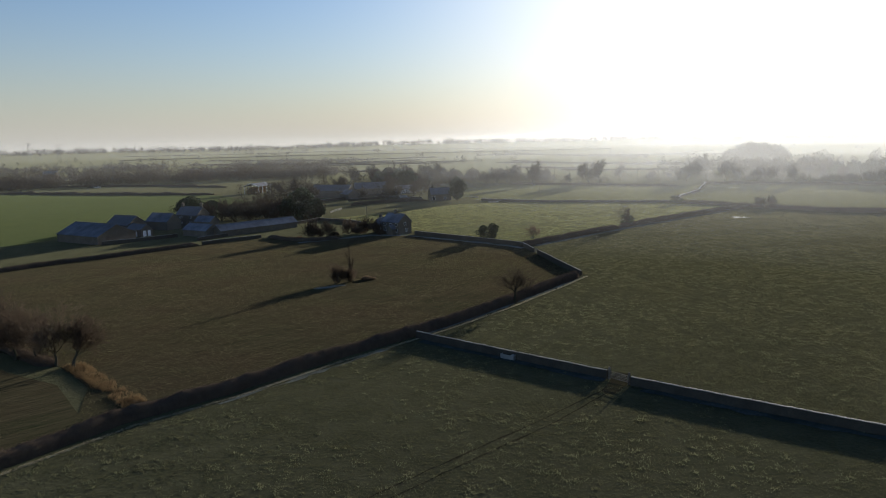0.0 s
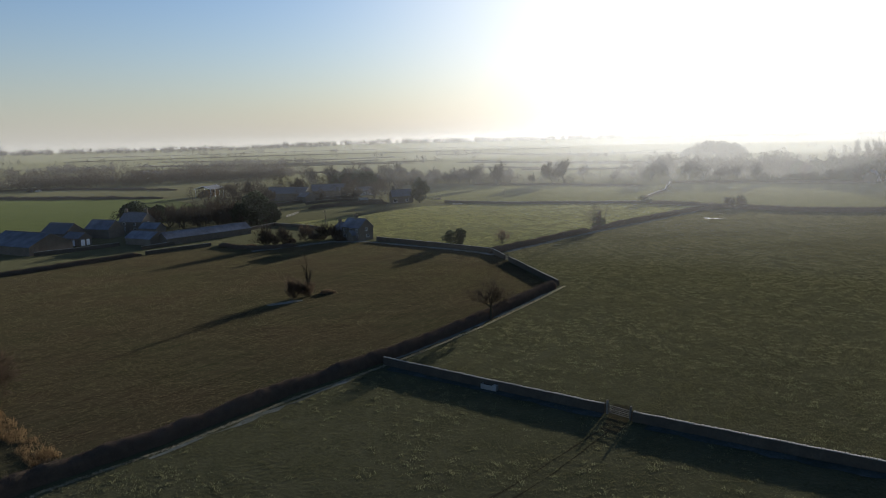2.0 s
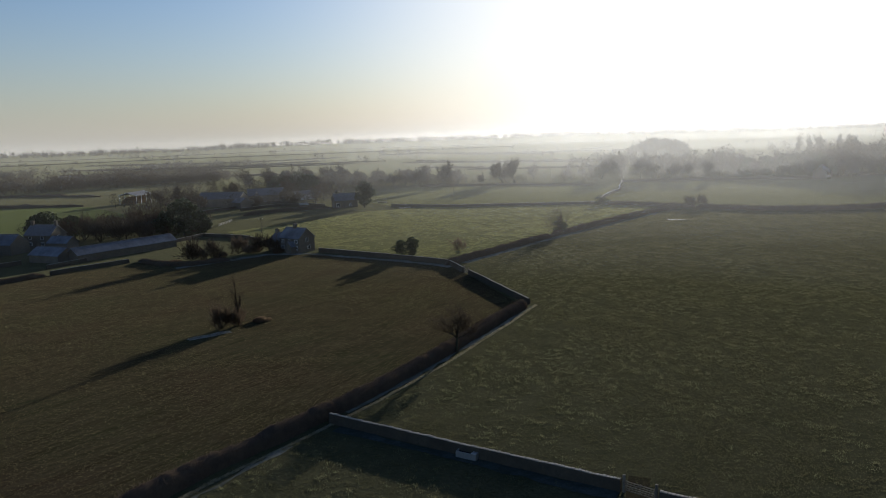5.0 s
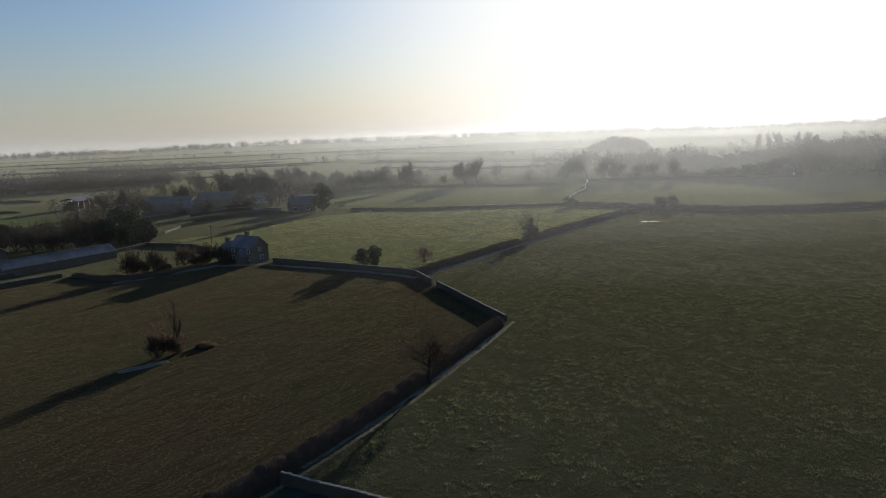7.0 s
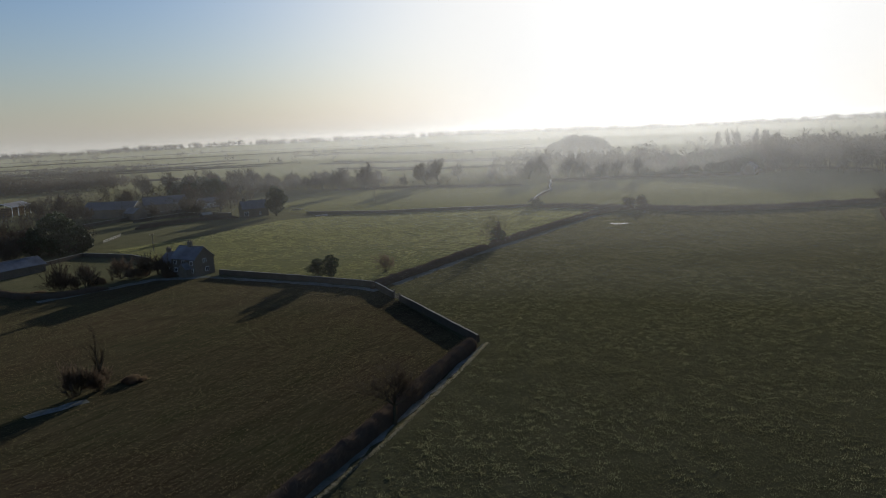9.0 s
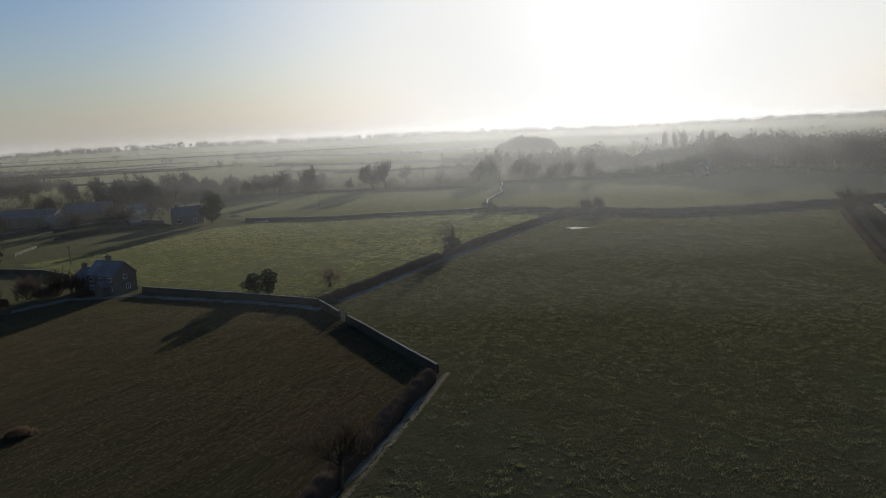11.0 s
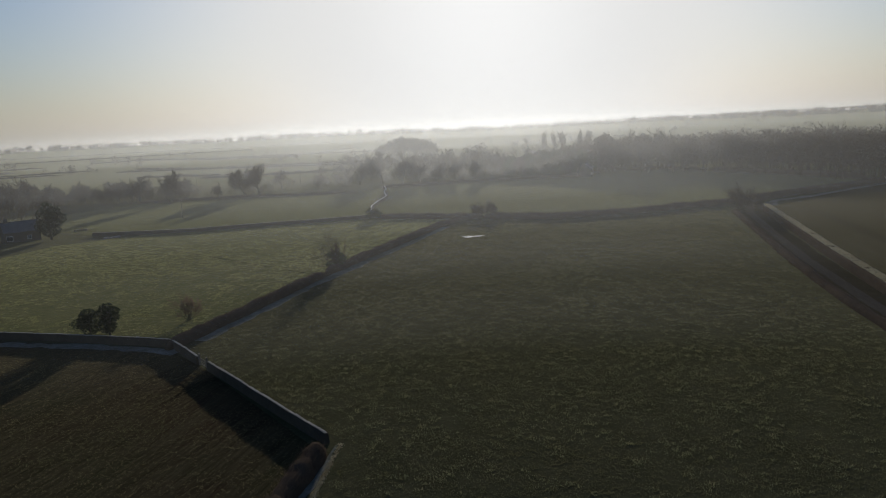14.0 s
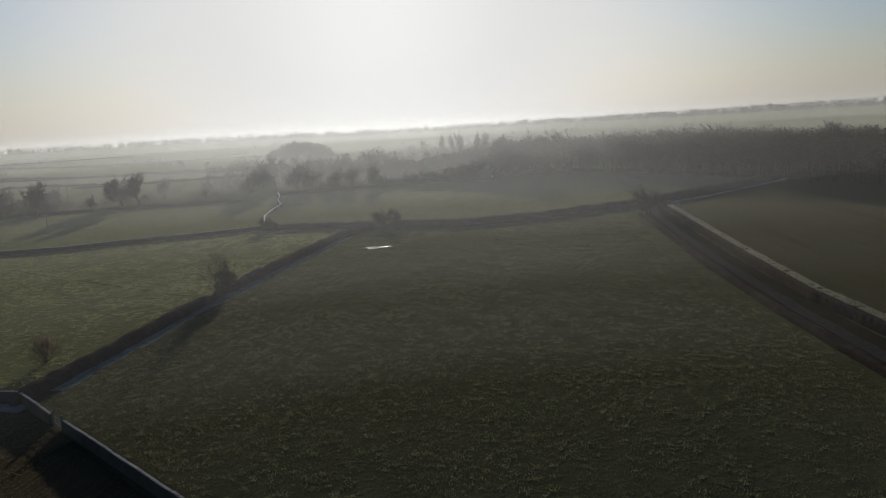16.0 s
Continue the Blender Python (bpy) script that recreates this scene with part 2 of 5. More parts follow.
# ---- mesh tools ----
class Shape:
    """Collects points and faces of one mesh."""

    def __init__(self):
        self.v, self.f = [], []

    def add(self, pts, faces):
        o = len(self.v)
        self.v.extend(pts)
        self.f.extend([tuple(i + o for i in fc) for fc in faces])
        return self

    def box(self, x, y, z, sx, sy, sz, turn=0.0, taper=1.0):
        c, s = math.cos(turn), math.sin(turn)
        pts = []
        for k, dz in ((1, 0), (taper, sz)):
            for dx, dy in ((-1, -1), (1, -1), (1, 1), (-1, 1)):
                px, py = dx * sx / 2 * k, dy * sy / 2 * k
                pts.append((x + px * c - py * s, y + px * s + py * c, z + dz))
        return self.add(pts, [(3, 2, 1, 0), (4, 5, 6, 7), (0, 1, 5, 4), (1, 2, 6, 5), (2, 3, 7, 6), (3, 0, 4, 7)])

    def tube(self, a, b, ra, rb, sides=5, cap=False):
        a, b = Vector(a), Vector(b)
        d = (b - a)
        if d.length < 1e-6:
            return self
        d.normalize()
        u = d.cross(Vector((0, 0, 1)) if abs(d.z) < 0.9 else Vector((1, 0, 0))).normalized()
        w = d.cross(u)
        pts = []
        for p, r in ((a, ra), (b, rb)):
            for k in range(sides):
                q = p + u * (r * math.cos(2 * math.pi * k / sides)) + w * (r * math.sin(2 * math.pi * k / sides))
                pts.append(tuple(q))
        faces = [(k, (k + 1) % sides, sides + (k + 1) % sides, sides + k) for k in range(sides)]
        if cap:
            faces.append(tuple(range(sides, 2 * sides)))
        return self.add(pts, faces)

    def blade(self, p, tip, width, side):
        """A thin pointed triangle."""
        return self.add([(p[0] - side[0] * width, p[1] - side[1] * width, p[2]), (p[0] + side[0] * width, p[1] + side[1] * width, p[2]), tuple(tip)], [(0, 1, 2)])

    def mesh(self, name, material, smooth=False):
        me = bpy.data.meshes.new(name)
        me.from_pydata([tuple(p) for p in self.v], [], self.f)
        me.materials.append(material)
        if smooth:
            me.polygons.foreach_set("use_smooth", [True] * len(me.polygons))
        me.update()
        return me


def part(name, shape, material, parent=None, label="", smooth=False):
    """Links a Shape (or a ready mesh) as one mesh object, under a thing if one is given."""
    me = shape.mesh(name, material, smooth) if isinstance(shape, Shape) else shape
    ob = new(name, me)
    if parent is not None:
        ob.parent = parent
    if label:
        tagged(ob, label)
    return ob


def holder(name, x, y, z=0.0, turn=0.0):
    ob = new(name)
    ob.matrix_basis = pose(x, y, z, 0, 0, turn)
    return ob


def along(path, step):
    """Points every step metres along a bent line: x, y and the unit way."""
    out = []
    for (x0, y0), (x1, y1) in zip(path, path[1:]):
        n = max(1, round(math.hypot(x1 - x0, y1 - y0) / step))
        l = math.hypot(x1 - x0, y1 - y0)
        for k in range(n):
            out.append((x0 + (x1 - x0) * k / n, y0 + (y1 - y0) * k / n, (x1 - x0) / l, (y1 - y0) / l))
    out.append((*path[-1], out[-1][2], out[-1][3]))
    # soften the ways at the bends
    for k in range(1, len(out) - 1):
        wx, wy = out[k - 1][2] + out[k][2], out[k - 1][3] + out[k][3]
        l = math.hypot(wx, wy) or 1
        out[k] = (out[k][0], out[k][1], wx / l, wy / l)
    return out


def land(x, y):
    """Height of the land: flat vale, low hills far off."""
    r = math.hypot(x - 20, y - 80)
    if r < 900:
        return 0.0
    a = math.degrees(math.atan2(x - 20, y - 80))
    h = -14.0 * ((r - 900) / 3800.0) ** 1.5
    h += 8.0 * math.exp(-((r - 2500) / 600.0) ** 2) * (1.0 + 0.3 * math.sin(a / 9.0) + 0.2 * math.sin(a / 3.7 + 1))
    h += 18.0 * math.exp(-((r - 3900) / 600.0) ** 2) * max(0.0, min(1.0, (a - 35) / 35.0)) * (1.0 + 0.25 * math.sin(a / 5.0))
    return h


def flat_field(name, outline, material, z, label, category="field"):
    """A field laid just over the ground sheet, cut into triangles."""
    bm = bmesh.new()
    fc = bm.faces.new([bm.verts.new((x, y, z)) for x, y in outline])
    bmesh.ops.triangulate(bm, faces=[fc])
    bmesh.ops.recalc_face_normals(bm, faces=bm.faces)
    if sum(f.normal.z for f in bm.faces) < 0:
        bmesh.ops.reverse_faces(bm, faces=bm.faces)
    me = bpy.data.meshes.new(name)
    bm.to_mesh(me)
    bm.free()
    me.materials.append(material)
    return tagged(new(name, me), label, category, kind="structure")


def ribbon(name, path, width, material, z, label, category, wobble=0.0, seed=1):
    rng = random.Random(seed)
    s = Shape()
    pts = along(path, 2.0)
    for k, (x, y, dx, dy) in enumerate(pts):
        a, b = width / 2 + rng.uniform(-wobble, wobble), width / 2 + rng.uniform(-wobble, wobble)
        s.v += [(x - dy * -a, y + dx * -a, z), (x - dy * b, y + dx * b, z)]
        if k:
            i = 2 * k
            s.f.append((i - 2, i, i + 1, i - 1))
    return tagged(part(name, s, material), label, category, kind="structure")


def hedge(path, width, height, label, seed=1, step=0.6, twigs=30, twig_len=0.5, twig_w=0.03, material=None, name="hedge", rough=0.22, flat=False, group="field hedges"):
    """A hedge: an uneven core of dense growth and a fringe of twigs on it."""
    rng = random.Random(seed)
    s, tw = Shape(), Shape()
    ring = 9
    pts = along(path, step)
    prof = []
    for k, (x, y, dx, dy) in enumerate(pts):
        end = min(1.0, 0.35 + min(k, len(pts) - 1 - k) * 0.2)
        hh = height * end * (1 + rough * (noise.noise((x * 0.23, y * 0.23, seed)) + 0.5 * noise.noise((x * 0.9, y * 0.9, seed + 5))))
        ww = width * end * (1 + rough * noise.noise((x * 0.3, y * 0.3, seed + 9)))
        z0 = land(x, y)
        for j in range(ring):
            if flat:
                cx, cz = ((-0.5, 0), (-0.52, 0.3), (-0.51, 0.7), (-0.47, 0.97), (0, 1.0), (0.47, 0.97), (0.51, 0.7), (0.52, 0.3), (0.5, 0))[j]
            else:
                ang = math.pi * j / (ring - 1)
                cx, cz = -0.5 * math.cos(ang), math.sin(ang) ** 0.6
            jit = 0.035 * height
            s.v.append((x - dy * cx * ww + rng.uniform(-jit, jit), y + dx * cx * ww + rng.uniform(-jit, jit), z0 - 0.05 + cz * hh * (1 + rng.uniform(-0.05, 0.05))))
        if k:
            o = (k - 1) * ring
            for j in range(ring - 1):
                s.f.append((o + j, o + j + 1, o + ring + j + 1, o + ring + j))
        prof.append((hh, ww, z0))
    s.f += [tuple(range(ring - 1, -1, -1)), tuple(range(len(s.v) - ring, len(s.v)))]
    for (x, y, dx, dy), (hh, ww, z0) in zip(pts, prof):
        for _ in range(twigs):
            ang = rng.uniform(0.03, 0.97) * math.pi
            cx, cz = -0.5 * math.cos(ang), math.sin(ang) ** (0.25 if flat else 0.6)
            px, py = x - dy * cx * ww + dx * rng.uniform(-step, step) * 0.5, y + dx * cx * ww + dy * rng.uniform(-step, step) * 0.5
            pz = z0 + cz * hh * 0.93
            ln = twig_len * rng.uniform(0.3, 1.2) * (0.6 if flat else 1)
            tx, ty, tz = -dy * cx + rng.uniform(-0.7, 0.7), dx * cx + rng.uniform(-0.7, 0.7), 0.5 + rng.uniform(-0.3, 0.7)
            a = rng.uniform(0, math.pi)
            tw.blade((px, py, pz), (px + tx * ln, py + ty * ln, pz + tz * ln), twig_w, (math.cos(a), math.sin(a)))
    base = new(name)
    part("core", s, material or HEDGE, base, smooth=True)
    tagged(part("fringe", tw, material or HEDGE, base), kind="stuff")
    return tagged(base, label, "hedge", group)


def stone_wall(path, height, label, thick=0.55, seed=1, step=0.7, cop=0.0, coping_material=None, group="dry stone walls"):
    """A dry stone wall: leaning courses with an uneven face, and a row of coping stones on top."""
    rng = random.Random(seed)
    base = new("stone_wall")
    s, c = Shape(), Shape()
    pts = along(path, step)
    for k, (x, y, dx, dy) in enumerate(pts):
        hh = height * (1 + 0.06 * noise.noise((x * 0.2, y * 0.2, seed)) + rng.uniform(-0.02, 0.02))
        for cx, cz in ((-0.62, 0), (-0.55, 0.5), (-0.45, 1), (0.45, 1), (0.55, 0.5), (0.62, 0)):
            s.v.append((x - dy * cx * thick + rng.uniform(-.03, .03), y + dx * cx * thick + rng.uniform(-.03, .03), cz * hh - (0.05 if cz == 0 else 0)))
        if k:
            o = (k - 1) * 6
            for j in range(5):
                s.f.append((o + j, o + j + 1, o + 6 + j + 1, o + 6 + j))
        if k < len(pts) - 1:
            q = 2 if step < 1.5 else 1
            for m in range(q):
                f = (m + 0.5) / q
                cxp, cyp = x + dx * step * f, y + dy * step * f
                c.box(cxp, cyp, hh - 0.03, step / q * rng.uniform(0.86, 0.99), thick * rng.uniform(0.5, 0.68), rng.uniform(0.07, 0.14), math.atan2(dy, dx) + rng.uniform(-0.1, 0.1), 0.85)
    s.f += [tuple(range(5, -1, -1)), tuple(range(len(s.v) - 6, len(s.v)))]
    part("wall_body", s, STONE, base)
    cp = part("coping", c, coping_material or COPING, base, "frost-whitened coping stones")
    cp["kind"] = "stuff"
    return tagged(base, label, "wall", group)


# ---- trees ----
def grow(wood, twig, rng, p, d, length, radius, level, levels, spread, twig_w, kids, bend=0.25, clear=0.55, first=1.0):
    """One branch and what springs from it."""
    segs = 3 if level < 2 else 2
    pts = [Vector(p)]
    way = Vector(d).normalized()
    for k in range(segs):
        way = (way + Vector((rng.uniform(-1, 1), rng.uniform(-1, 1), rng.uniform(-0.6, 0.9))) * bend).normalized()
        pts.append(pts[-1] + way * (length / segs))
    end_r = radius * (0.62 if level < levels else 0.3)
    if level >= levels:
        side = way.cross(Vector((rng.uniform(-1, 1), rng.uniform(-1, 1), rng.uniform(-1, 1)))).normalized()
        for k in range(kids + 3):
            f = rng.uniform(0.1, 1)
            q = pts[0].lerp(pts[-1], f)
            w2 = (way + Vector((rng.uniform(-1, 1), rng.uniform(-1, 1), rng.uniform(-0.5, 1))) * 0.8).normalized()
            twig.add([tuple(q - side * twig_w), tuple(q + side * twig_w), tuple(q + w2 * length * rng.uniform(0.5, 0.9))], [(0, 1, 2)])
        twig.add([tuple(pts[0] - side * twig_w), tuple(pts[0] + side * twig_w), tuple(pts[-1])], [(0, 1, 2)])
        return
    target = wood if level <= 1 else twig
    sides = (7, 5, 4, 3)[min(level, 3)]
    for k in range(segs):
        ra, rb = radius + (end_r - radius) * k / segs, radius + (end_r - radius) * (k + 1) / segs
        target.tube(pts[k], pts[k + 1], ra, rb, sides)
    n = kids + (1 if level == 0 else 0)
    for k in range(n):
        f = 1.0 if k == 0 else rng.uniform(0.35, 1.0) if level else rng.uniform(clear, 1.0)
        i = min(int(f * segs), segs - 1)
        q = pts[i].lerp(pts[i + 1], f * segs - i)
        a = 2 * math.pi * (k + rng.random() * 0.6) / n
        side = way.cross(Vector((math.cos(a), math.sin(a), 0.3))).normalized()
        sp = spread * rng.uniform(0.7, 1.2) * (0.5 if k == 0 else 1.0)
        nd = (way * math.cos(sp) + side * math.sin(sp) + Vector((0, 0, 0.12))).normalized()
        grow(wood, twig, rng, q, nd, first * length * (rng.uniform(0.85, 1.0) if k == 0 else rng.uniform(0.6, 0.82)), end_r * rng.uniform(0.6, 0.85), level + 1, levels, spread, twig_w, kids, bend)


def bare_tree(name, x, y, height, label, seed=1, levels=4, kids=3, spread=0.75, trunk=0.28, trunk_r=None, twig_w=0.02, wood=None, twig_mat=None, squash=1.0, group="bare trees", z=0.0, clear=0.55, first=1.0):
    """A leafless tree: tapered trunk and limbs, and a crown of branches down to the twigs, scaled to its height."""
    rng = random.Random(seed)
    w, t = Shape(), Shape()
    r = trunk_r or height * 0.032
    w.tube((0, 0, -0.2), (0, 0, 0.5), r * 1.5, r * 1.05, 7)
    grow(w, t, rng, (0, 0, 0.45), (rng.uniform(-.1, .1), rng.uniform(-.1, .1), 1), height * trunk, r, 0, levels, spread, twig_w * 1.0, kids, 0.25, clear, first)
    top = sorted(p[2] for p in t.v)[int(len(t.v) * 0.985)]
    k = height / top
    for s in (w, t):
        s.v = [(p[0] * k * squash, p[1] * k * squash, p[2] * k) for p in s.v]
    base = holder(name, x, y, z)
    part("trunk", w, wood or BARK, base)
    part("crown", t, twig_mat or TWIG, base)
    return tagged(base, label, "tree", group)


def bare_bush(name, x, y, height, width, label, seed=1, stems=7, levels=4, kids=3, twig_w=0.02, group="bare bushes", twigs=None):
    """A leafless bush: several stems fanning from one foot, branching into twigs."""
    rng = random.Random(seed)
    w, t = Shape(), Shape()
    for k in range(stems):
        a = 2 * math.pi * k / stems + rng.uniform(-0.3, 0.3)
        lean = 0.12 + 1.5 * ((k * 5) % stems) / stems
        grow(w, t, rng, (0.2 * math.cos(a), 0.2 * math.sin(a), -0.1), (lean * math.cos(a), lean * math.sin(a), 1), height * 0.4, height * 0.016, 1, levels, 0.5, twig_w, kids)
    zt = sorted(p[2] for p in t.v)[int(len(t.v) * 0.97)]
    wt = sorted(math.hypot(p[0], p[1]) for p in t.v)[int(len(t.v) * 0.93)]
    for s in (w, t):
        s.v = [(p[0] * width / 2 / wt, p[1] * width / 2 / wt, p[2] * height / zt) for p in s.v]
    base = holder(name, x, y)
    part("stems", w, BARK, base)
    part("crown", t, twigs or TWIG, base)
    return tagged(base, label, "bush", group)


def leafy_clumps(s, rng, clumps, leaf, n, slim=0.6):
    """Small leaves spread over the outside of several uneven lumps."""
    for cx, cy, cz, rx, rz in clumps:
        for _ in range(n):
            u, a = rng.uniform(-1, 1), rng.uniform(0, 2 * math.pi)
            rr = rng.uniform(0.55, 1.0) ** 0.5
            q = math.sqrt(1 - u * u)
            bump = 1 + 0.22 * noise.noise((cx + q * math.cos(a) * 2.2, cy + q * math.sin(a) * 2.2, cz + u * 2.2))
            p = Vector((cx + rx * q * math.cos(a) * rr * bump, cy + rx * q * math.sin(a) * rr * bump, cz + rz * u * rr * bump))
            e1 = Vector((rng.uniform(-1, 1), rng.uniform(-1, 1), rng.uniform(-1, 1))).normalized() * leaf * rng.uniform(0.6, 1.3)
            e2 = e1.cross(Vector((rng.uniform(-1, 1), rng.uniform(-1, 1), rng.uniform(-1, 1)))).normalized() * leaf * slim
            s.add([tuple(p - e1), tuple(p - e2 * 0.8), tuple(p + e1), tuple(p + e2 * 0.8)], [(0, 1, 2, 3)])


def evergreen(name, x, y, height, width, label, seed=1, lumps=9, leaf=0.25, n=260, shape="round", group="evergreen trees", material=None, z=0.0, trunk_h=0.25):
    rng = random.Random(seed)
    base = holder(name, x, y, z)
    w, s = Shape(), Shape()
    w.tube((0, 0, -0.2), (0, 0, height * 0.35), height * 0.035, height * 0.025, 7)
    w.tube((0, 0, height * 0.35), (rng.uniform(-.3, .3), rng.uniform(-.3, .3), height * 0.8), height * 0.025, 0.03, 6)
    cl = []
    for k in range(lumps):
        f = k / max(1, lumps - 1)
        a = rng.uniform(0, 2 * math.pi)
        if shape == "cone":
            r = width / 2 * (1 - f) * 0.75
            cl.append((r * 0.7 * math.cos(a), r * 0.7 * math.sin(a), height * (trunk_h * 0.6 + (0.95 - trunk_h * 0.6) * f), max(width * 0.10, width * 0.38 * (1 - f)), height * 0.14))
        else:
            r = width / 2 * math.sqrt(max(0.0, 1 - (2 * f - 1) ** 2)) * 0.62
            cl.append((r * math.cos(a), r * math.sin(a), height * (trunk_h + (0.86 - trunk_h) * f), width * rng.uniform(0.26, 0.38), height * rng.uniform(0.15, 0.23)))
    leafy_clumps(s, rng, cl, leaf, n)
    part("trunk", w, BARK, base)
    part("crown", s, material or IVY, base)
    return tagged(base, label, "tree", group)

# ---- the land ----
def ground_sheet():
    s = Shape()
    radii = [0, 60, 120, 180, 240, 320, 420, 540, 700, 900, 1100, 1300, 1500, 1700, 1900, 2100, 2300, 2500, 2700, 2900, 3100, 3300, 3500, 3700, 3900, 4100, 4300, 4500, 4700]
    n = 120
    s.v.append((20, 80, 0))
    for r in radii[1:]:
        for k in range(n):
            a = 2 * math.pi * k / n
            x, y = 20 + r * math.sin(a), 80 + r * math.cos(a)
            s.v.append((x, y, land(x, y)))
    for k in range(n):
        s.f.append((0, 1 + (k + 1) % n, 1 + k))
    for i in range(len(radii) - 2):
        o = 1 + i * n
        for k in range(n):
            s.f.append((o + k, o + (k + 1) % n, o + n + (k + 1) % n, o + n + k))
    me = s.mesh("ground", GRASS, True)
    me.materials.append(HILL)
    for p in me.polygons:
        c = p.center
        if math.hypot(c.x - 20, c.y - 80) > 560:
            p.material_index = 1
    return tagged(new("ground", me), "wide flat pasture land running to low hills", "ground", kind="structure")


ground_sheet()

STUBBLE_EDGE = [(-36, 88), (-20, 99), (-6, 112), (3, 120.5), (13, 129), (26, 142), (43, 161), (49, 168), (47.2, 204), (45.5, 217), (41, 222.5), (29, 237), (13, 253), (2, 258), (-12, 252), (-22, 245), (-38, 257), (-56, 246), (-66, 237.5), (-78, 226), (-91, 216.5), (-101, 205.5), (-140, 165), (-100, 140), (-62, 125), (-48, 115), (-40, 104)]
BIG_EDGE = [(9, 121), (27, 138), (44, 157), (52, 167), (49, 204), (49, 216), (62, 227), (84, 245), (92, 250), (115, 268), (155, 296), (170, 298), (185, 274), (209, 262), (231, 256), (228, 246), (193, 214), (163, 184), (141, 163), (121, 140), (95, 105), (80, 53), (57, 72), (35, 94)]
NEAR_EDGE = [(-39, 76), (-29, 88), (-18, 96.5), (-5, 109), (6, 119), (20, 107), (33, 95), (57, 71.5), (80, 50), (60, 20), (-30, 20), (-70, 50)]
MID_EDGE = [(47, 220), (62, 232), (82, 249), (91, 254), (114, 271), (150, 297), (162, 304), (146, 334), (104, 349), (72, 364), (45, 362), (10, 330), (-15, 318), (-2, 290), (16, 260), (30, 240), (42, 225)]
FAR_LEFT_EDGE = [(-70, 335), (-60, 400), (-95, 470), (-190, 505), (-270, 545), (-400, 560), (-420, 300), (-180, 240), (-120, 262), (-105, 300)]
CROP_EDGE = [(243, 240), (283, 247), (345, 244), (398, 226), (390, 100), (330, 20), (160, 60), (120, 110), (144, 146), (173, 177), (200, 202)]

flat_field("stubble_field", STUBBLE_EDGE, STUBBLE, 0.03, "brown stubble field with faint drill rows")
flat_field("pasture_field", FAR_LEFT_EDGE, MEADOW, 0.03, "flat green pasture beyond the farm")
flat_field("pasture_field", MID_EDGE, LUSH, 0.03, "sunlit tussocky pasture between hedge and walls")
EAST_EDGE = [(171, 304), (185, 283), (209, 271), (231, 266), (252, 261), (283, 258), (345, 255), (358, 262), (362, 305), (366, 352), (374, 388), (351, 412), (310, 392), (283, 408), (256, 427), (213, 443), (205, 428), (185, 392), (173, 378), (160, 361), (149, 338), (158, 319)]
WEST_EDGE = [(147, 337), (128, 343), (104, 353), (88, 357), (72, 368), (58, 380), (50, 400), (60, 470), (96, 491), (139, 470), (165, 447), (190, 432), (210, 445), (202, 427), (183, 392), (171, 378), (158, 362)]
flat_field("pasture_field", EAST_EDGE, PASTURE, 0.03, "flat olive pasture before misty woods")
flat_field("pasture_field", WEST_EDGE, LUSH, 0.03, "pale green pasture beyond a long wall")
flat_field("crop_field", CROP_EDGE, CROP, 0.03, "olive winter crop field with tractor tramlines")
flat_field("rough_ground", [(-45, 106), (-36, 91.5), (-42, 79), (-70, 50), (-130, 90), (-110, 135), (-66, 124), (-55, 113)], STUBBLE, 0.036, "rough brown ground in a field corner")
flat_field("far_meadow", [(364, 350), (374, 388), (392, 402), (418, 376), (441, 334), (423, 300), (405, 252), (360, 262)], LUSH, 0.03, "pale meadow strip before the wood")
ribbon("frosted_track", [(250, 243), (262, 249.5), (284, 247), (312, 247.5), (343, 247), (352, 250)], 3.2, FROSTY, 0.06, "frosted strip in a hedge's shade", "verge", 0.6, 14)
ribbon("frosted_track", [(404, 256), (396, 243), (377, 217), (360, 190)], 2.2, FROSTY, 0.06, "frosted track below the wood", "track", 0.4, 15)
ribbon("frosted_track", [(-20, 94.5), (-6, 107.5), (3, 116.2)], 0.7, FROSTY, 0.035, "frosted strip in the hedge's shade", "verge", 0.5, 16)
LANE = [(268, 262), (250, 251), (231, 238.5), (200, 211.5), (173, 187), (156.5, 170.8), (144, 158.5), (125, 138), (70, 75)]
ribbon("lane", LANE, 2.4, TARMAC, 0.05, "narrow muddy tarmac lane between hedges", "road", 0.15)
ribbon("lane_verge", LANE, 8.6, MUD, 0.025, "muddy grass verge along the lane", "verge", 0.3, 2)
TRAM = [(250, 232), (225, 206), (191, 173)], [(286, 222), (257, 191), (244, 178), (215, 147)]
for tram in TRAM:
    for off in (0.0, 1.8):
        ribbon("tramline", [(x + off * 0.7, y - off * 0.7) for x, y in tram], 0.5, MUD, 0.04, "dark tractor wheeling in the crop", "track", 0.1, 8)
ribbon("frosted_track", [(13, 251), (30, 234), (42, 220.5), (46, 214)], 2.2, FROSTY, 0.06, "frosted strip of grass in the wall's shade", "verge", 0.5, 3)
ribbon("frosted_track", [(-24, 243), (-12, 249), (0, 256), (13, 252)], 3.0, FROSTY, 0.06, "frosted strip of grass below the cottage", "verge", 0.5, 4)
ribbon("frosted_track", [(50.5, 218.5), (64, 229.3), (84, 245.6), (93, 251.6), (116, 268.5), (150, 293)], 3.0, FROSTY, 0.05, "frosted grass in the hedge's shade", "verge", 0.5, 17)
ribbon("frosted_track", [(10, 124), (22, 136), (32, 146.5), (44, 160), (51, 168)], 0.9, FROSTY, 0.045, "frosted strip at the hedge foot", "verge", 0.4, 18)
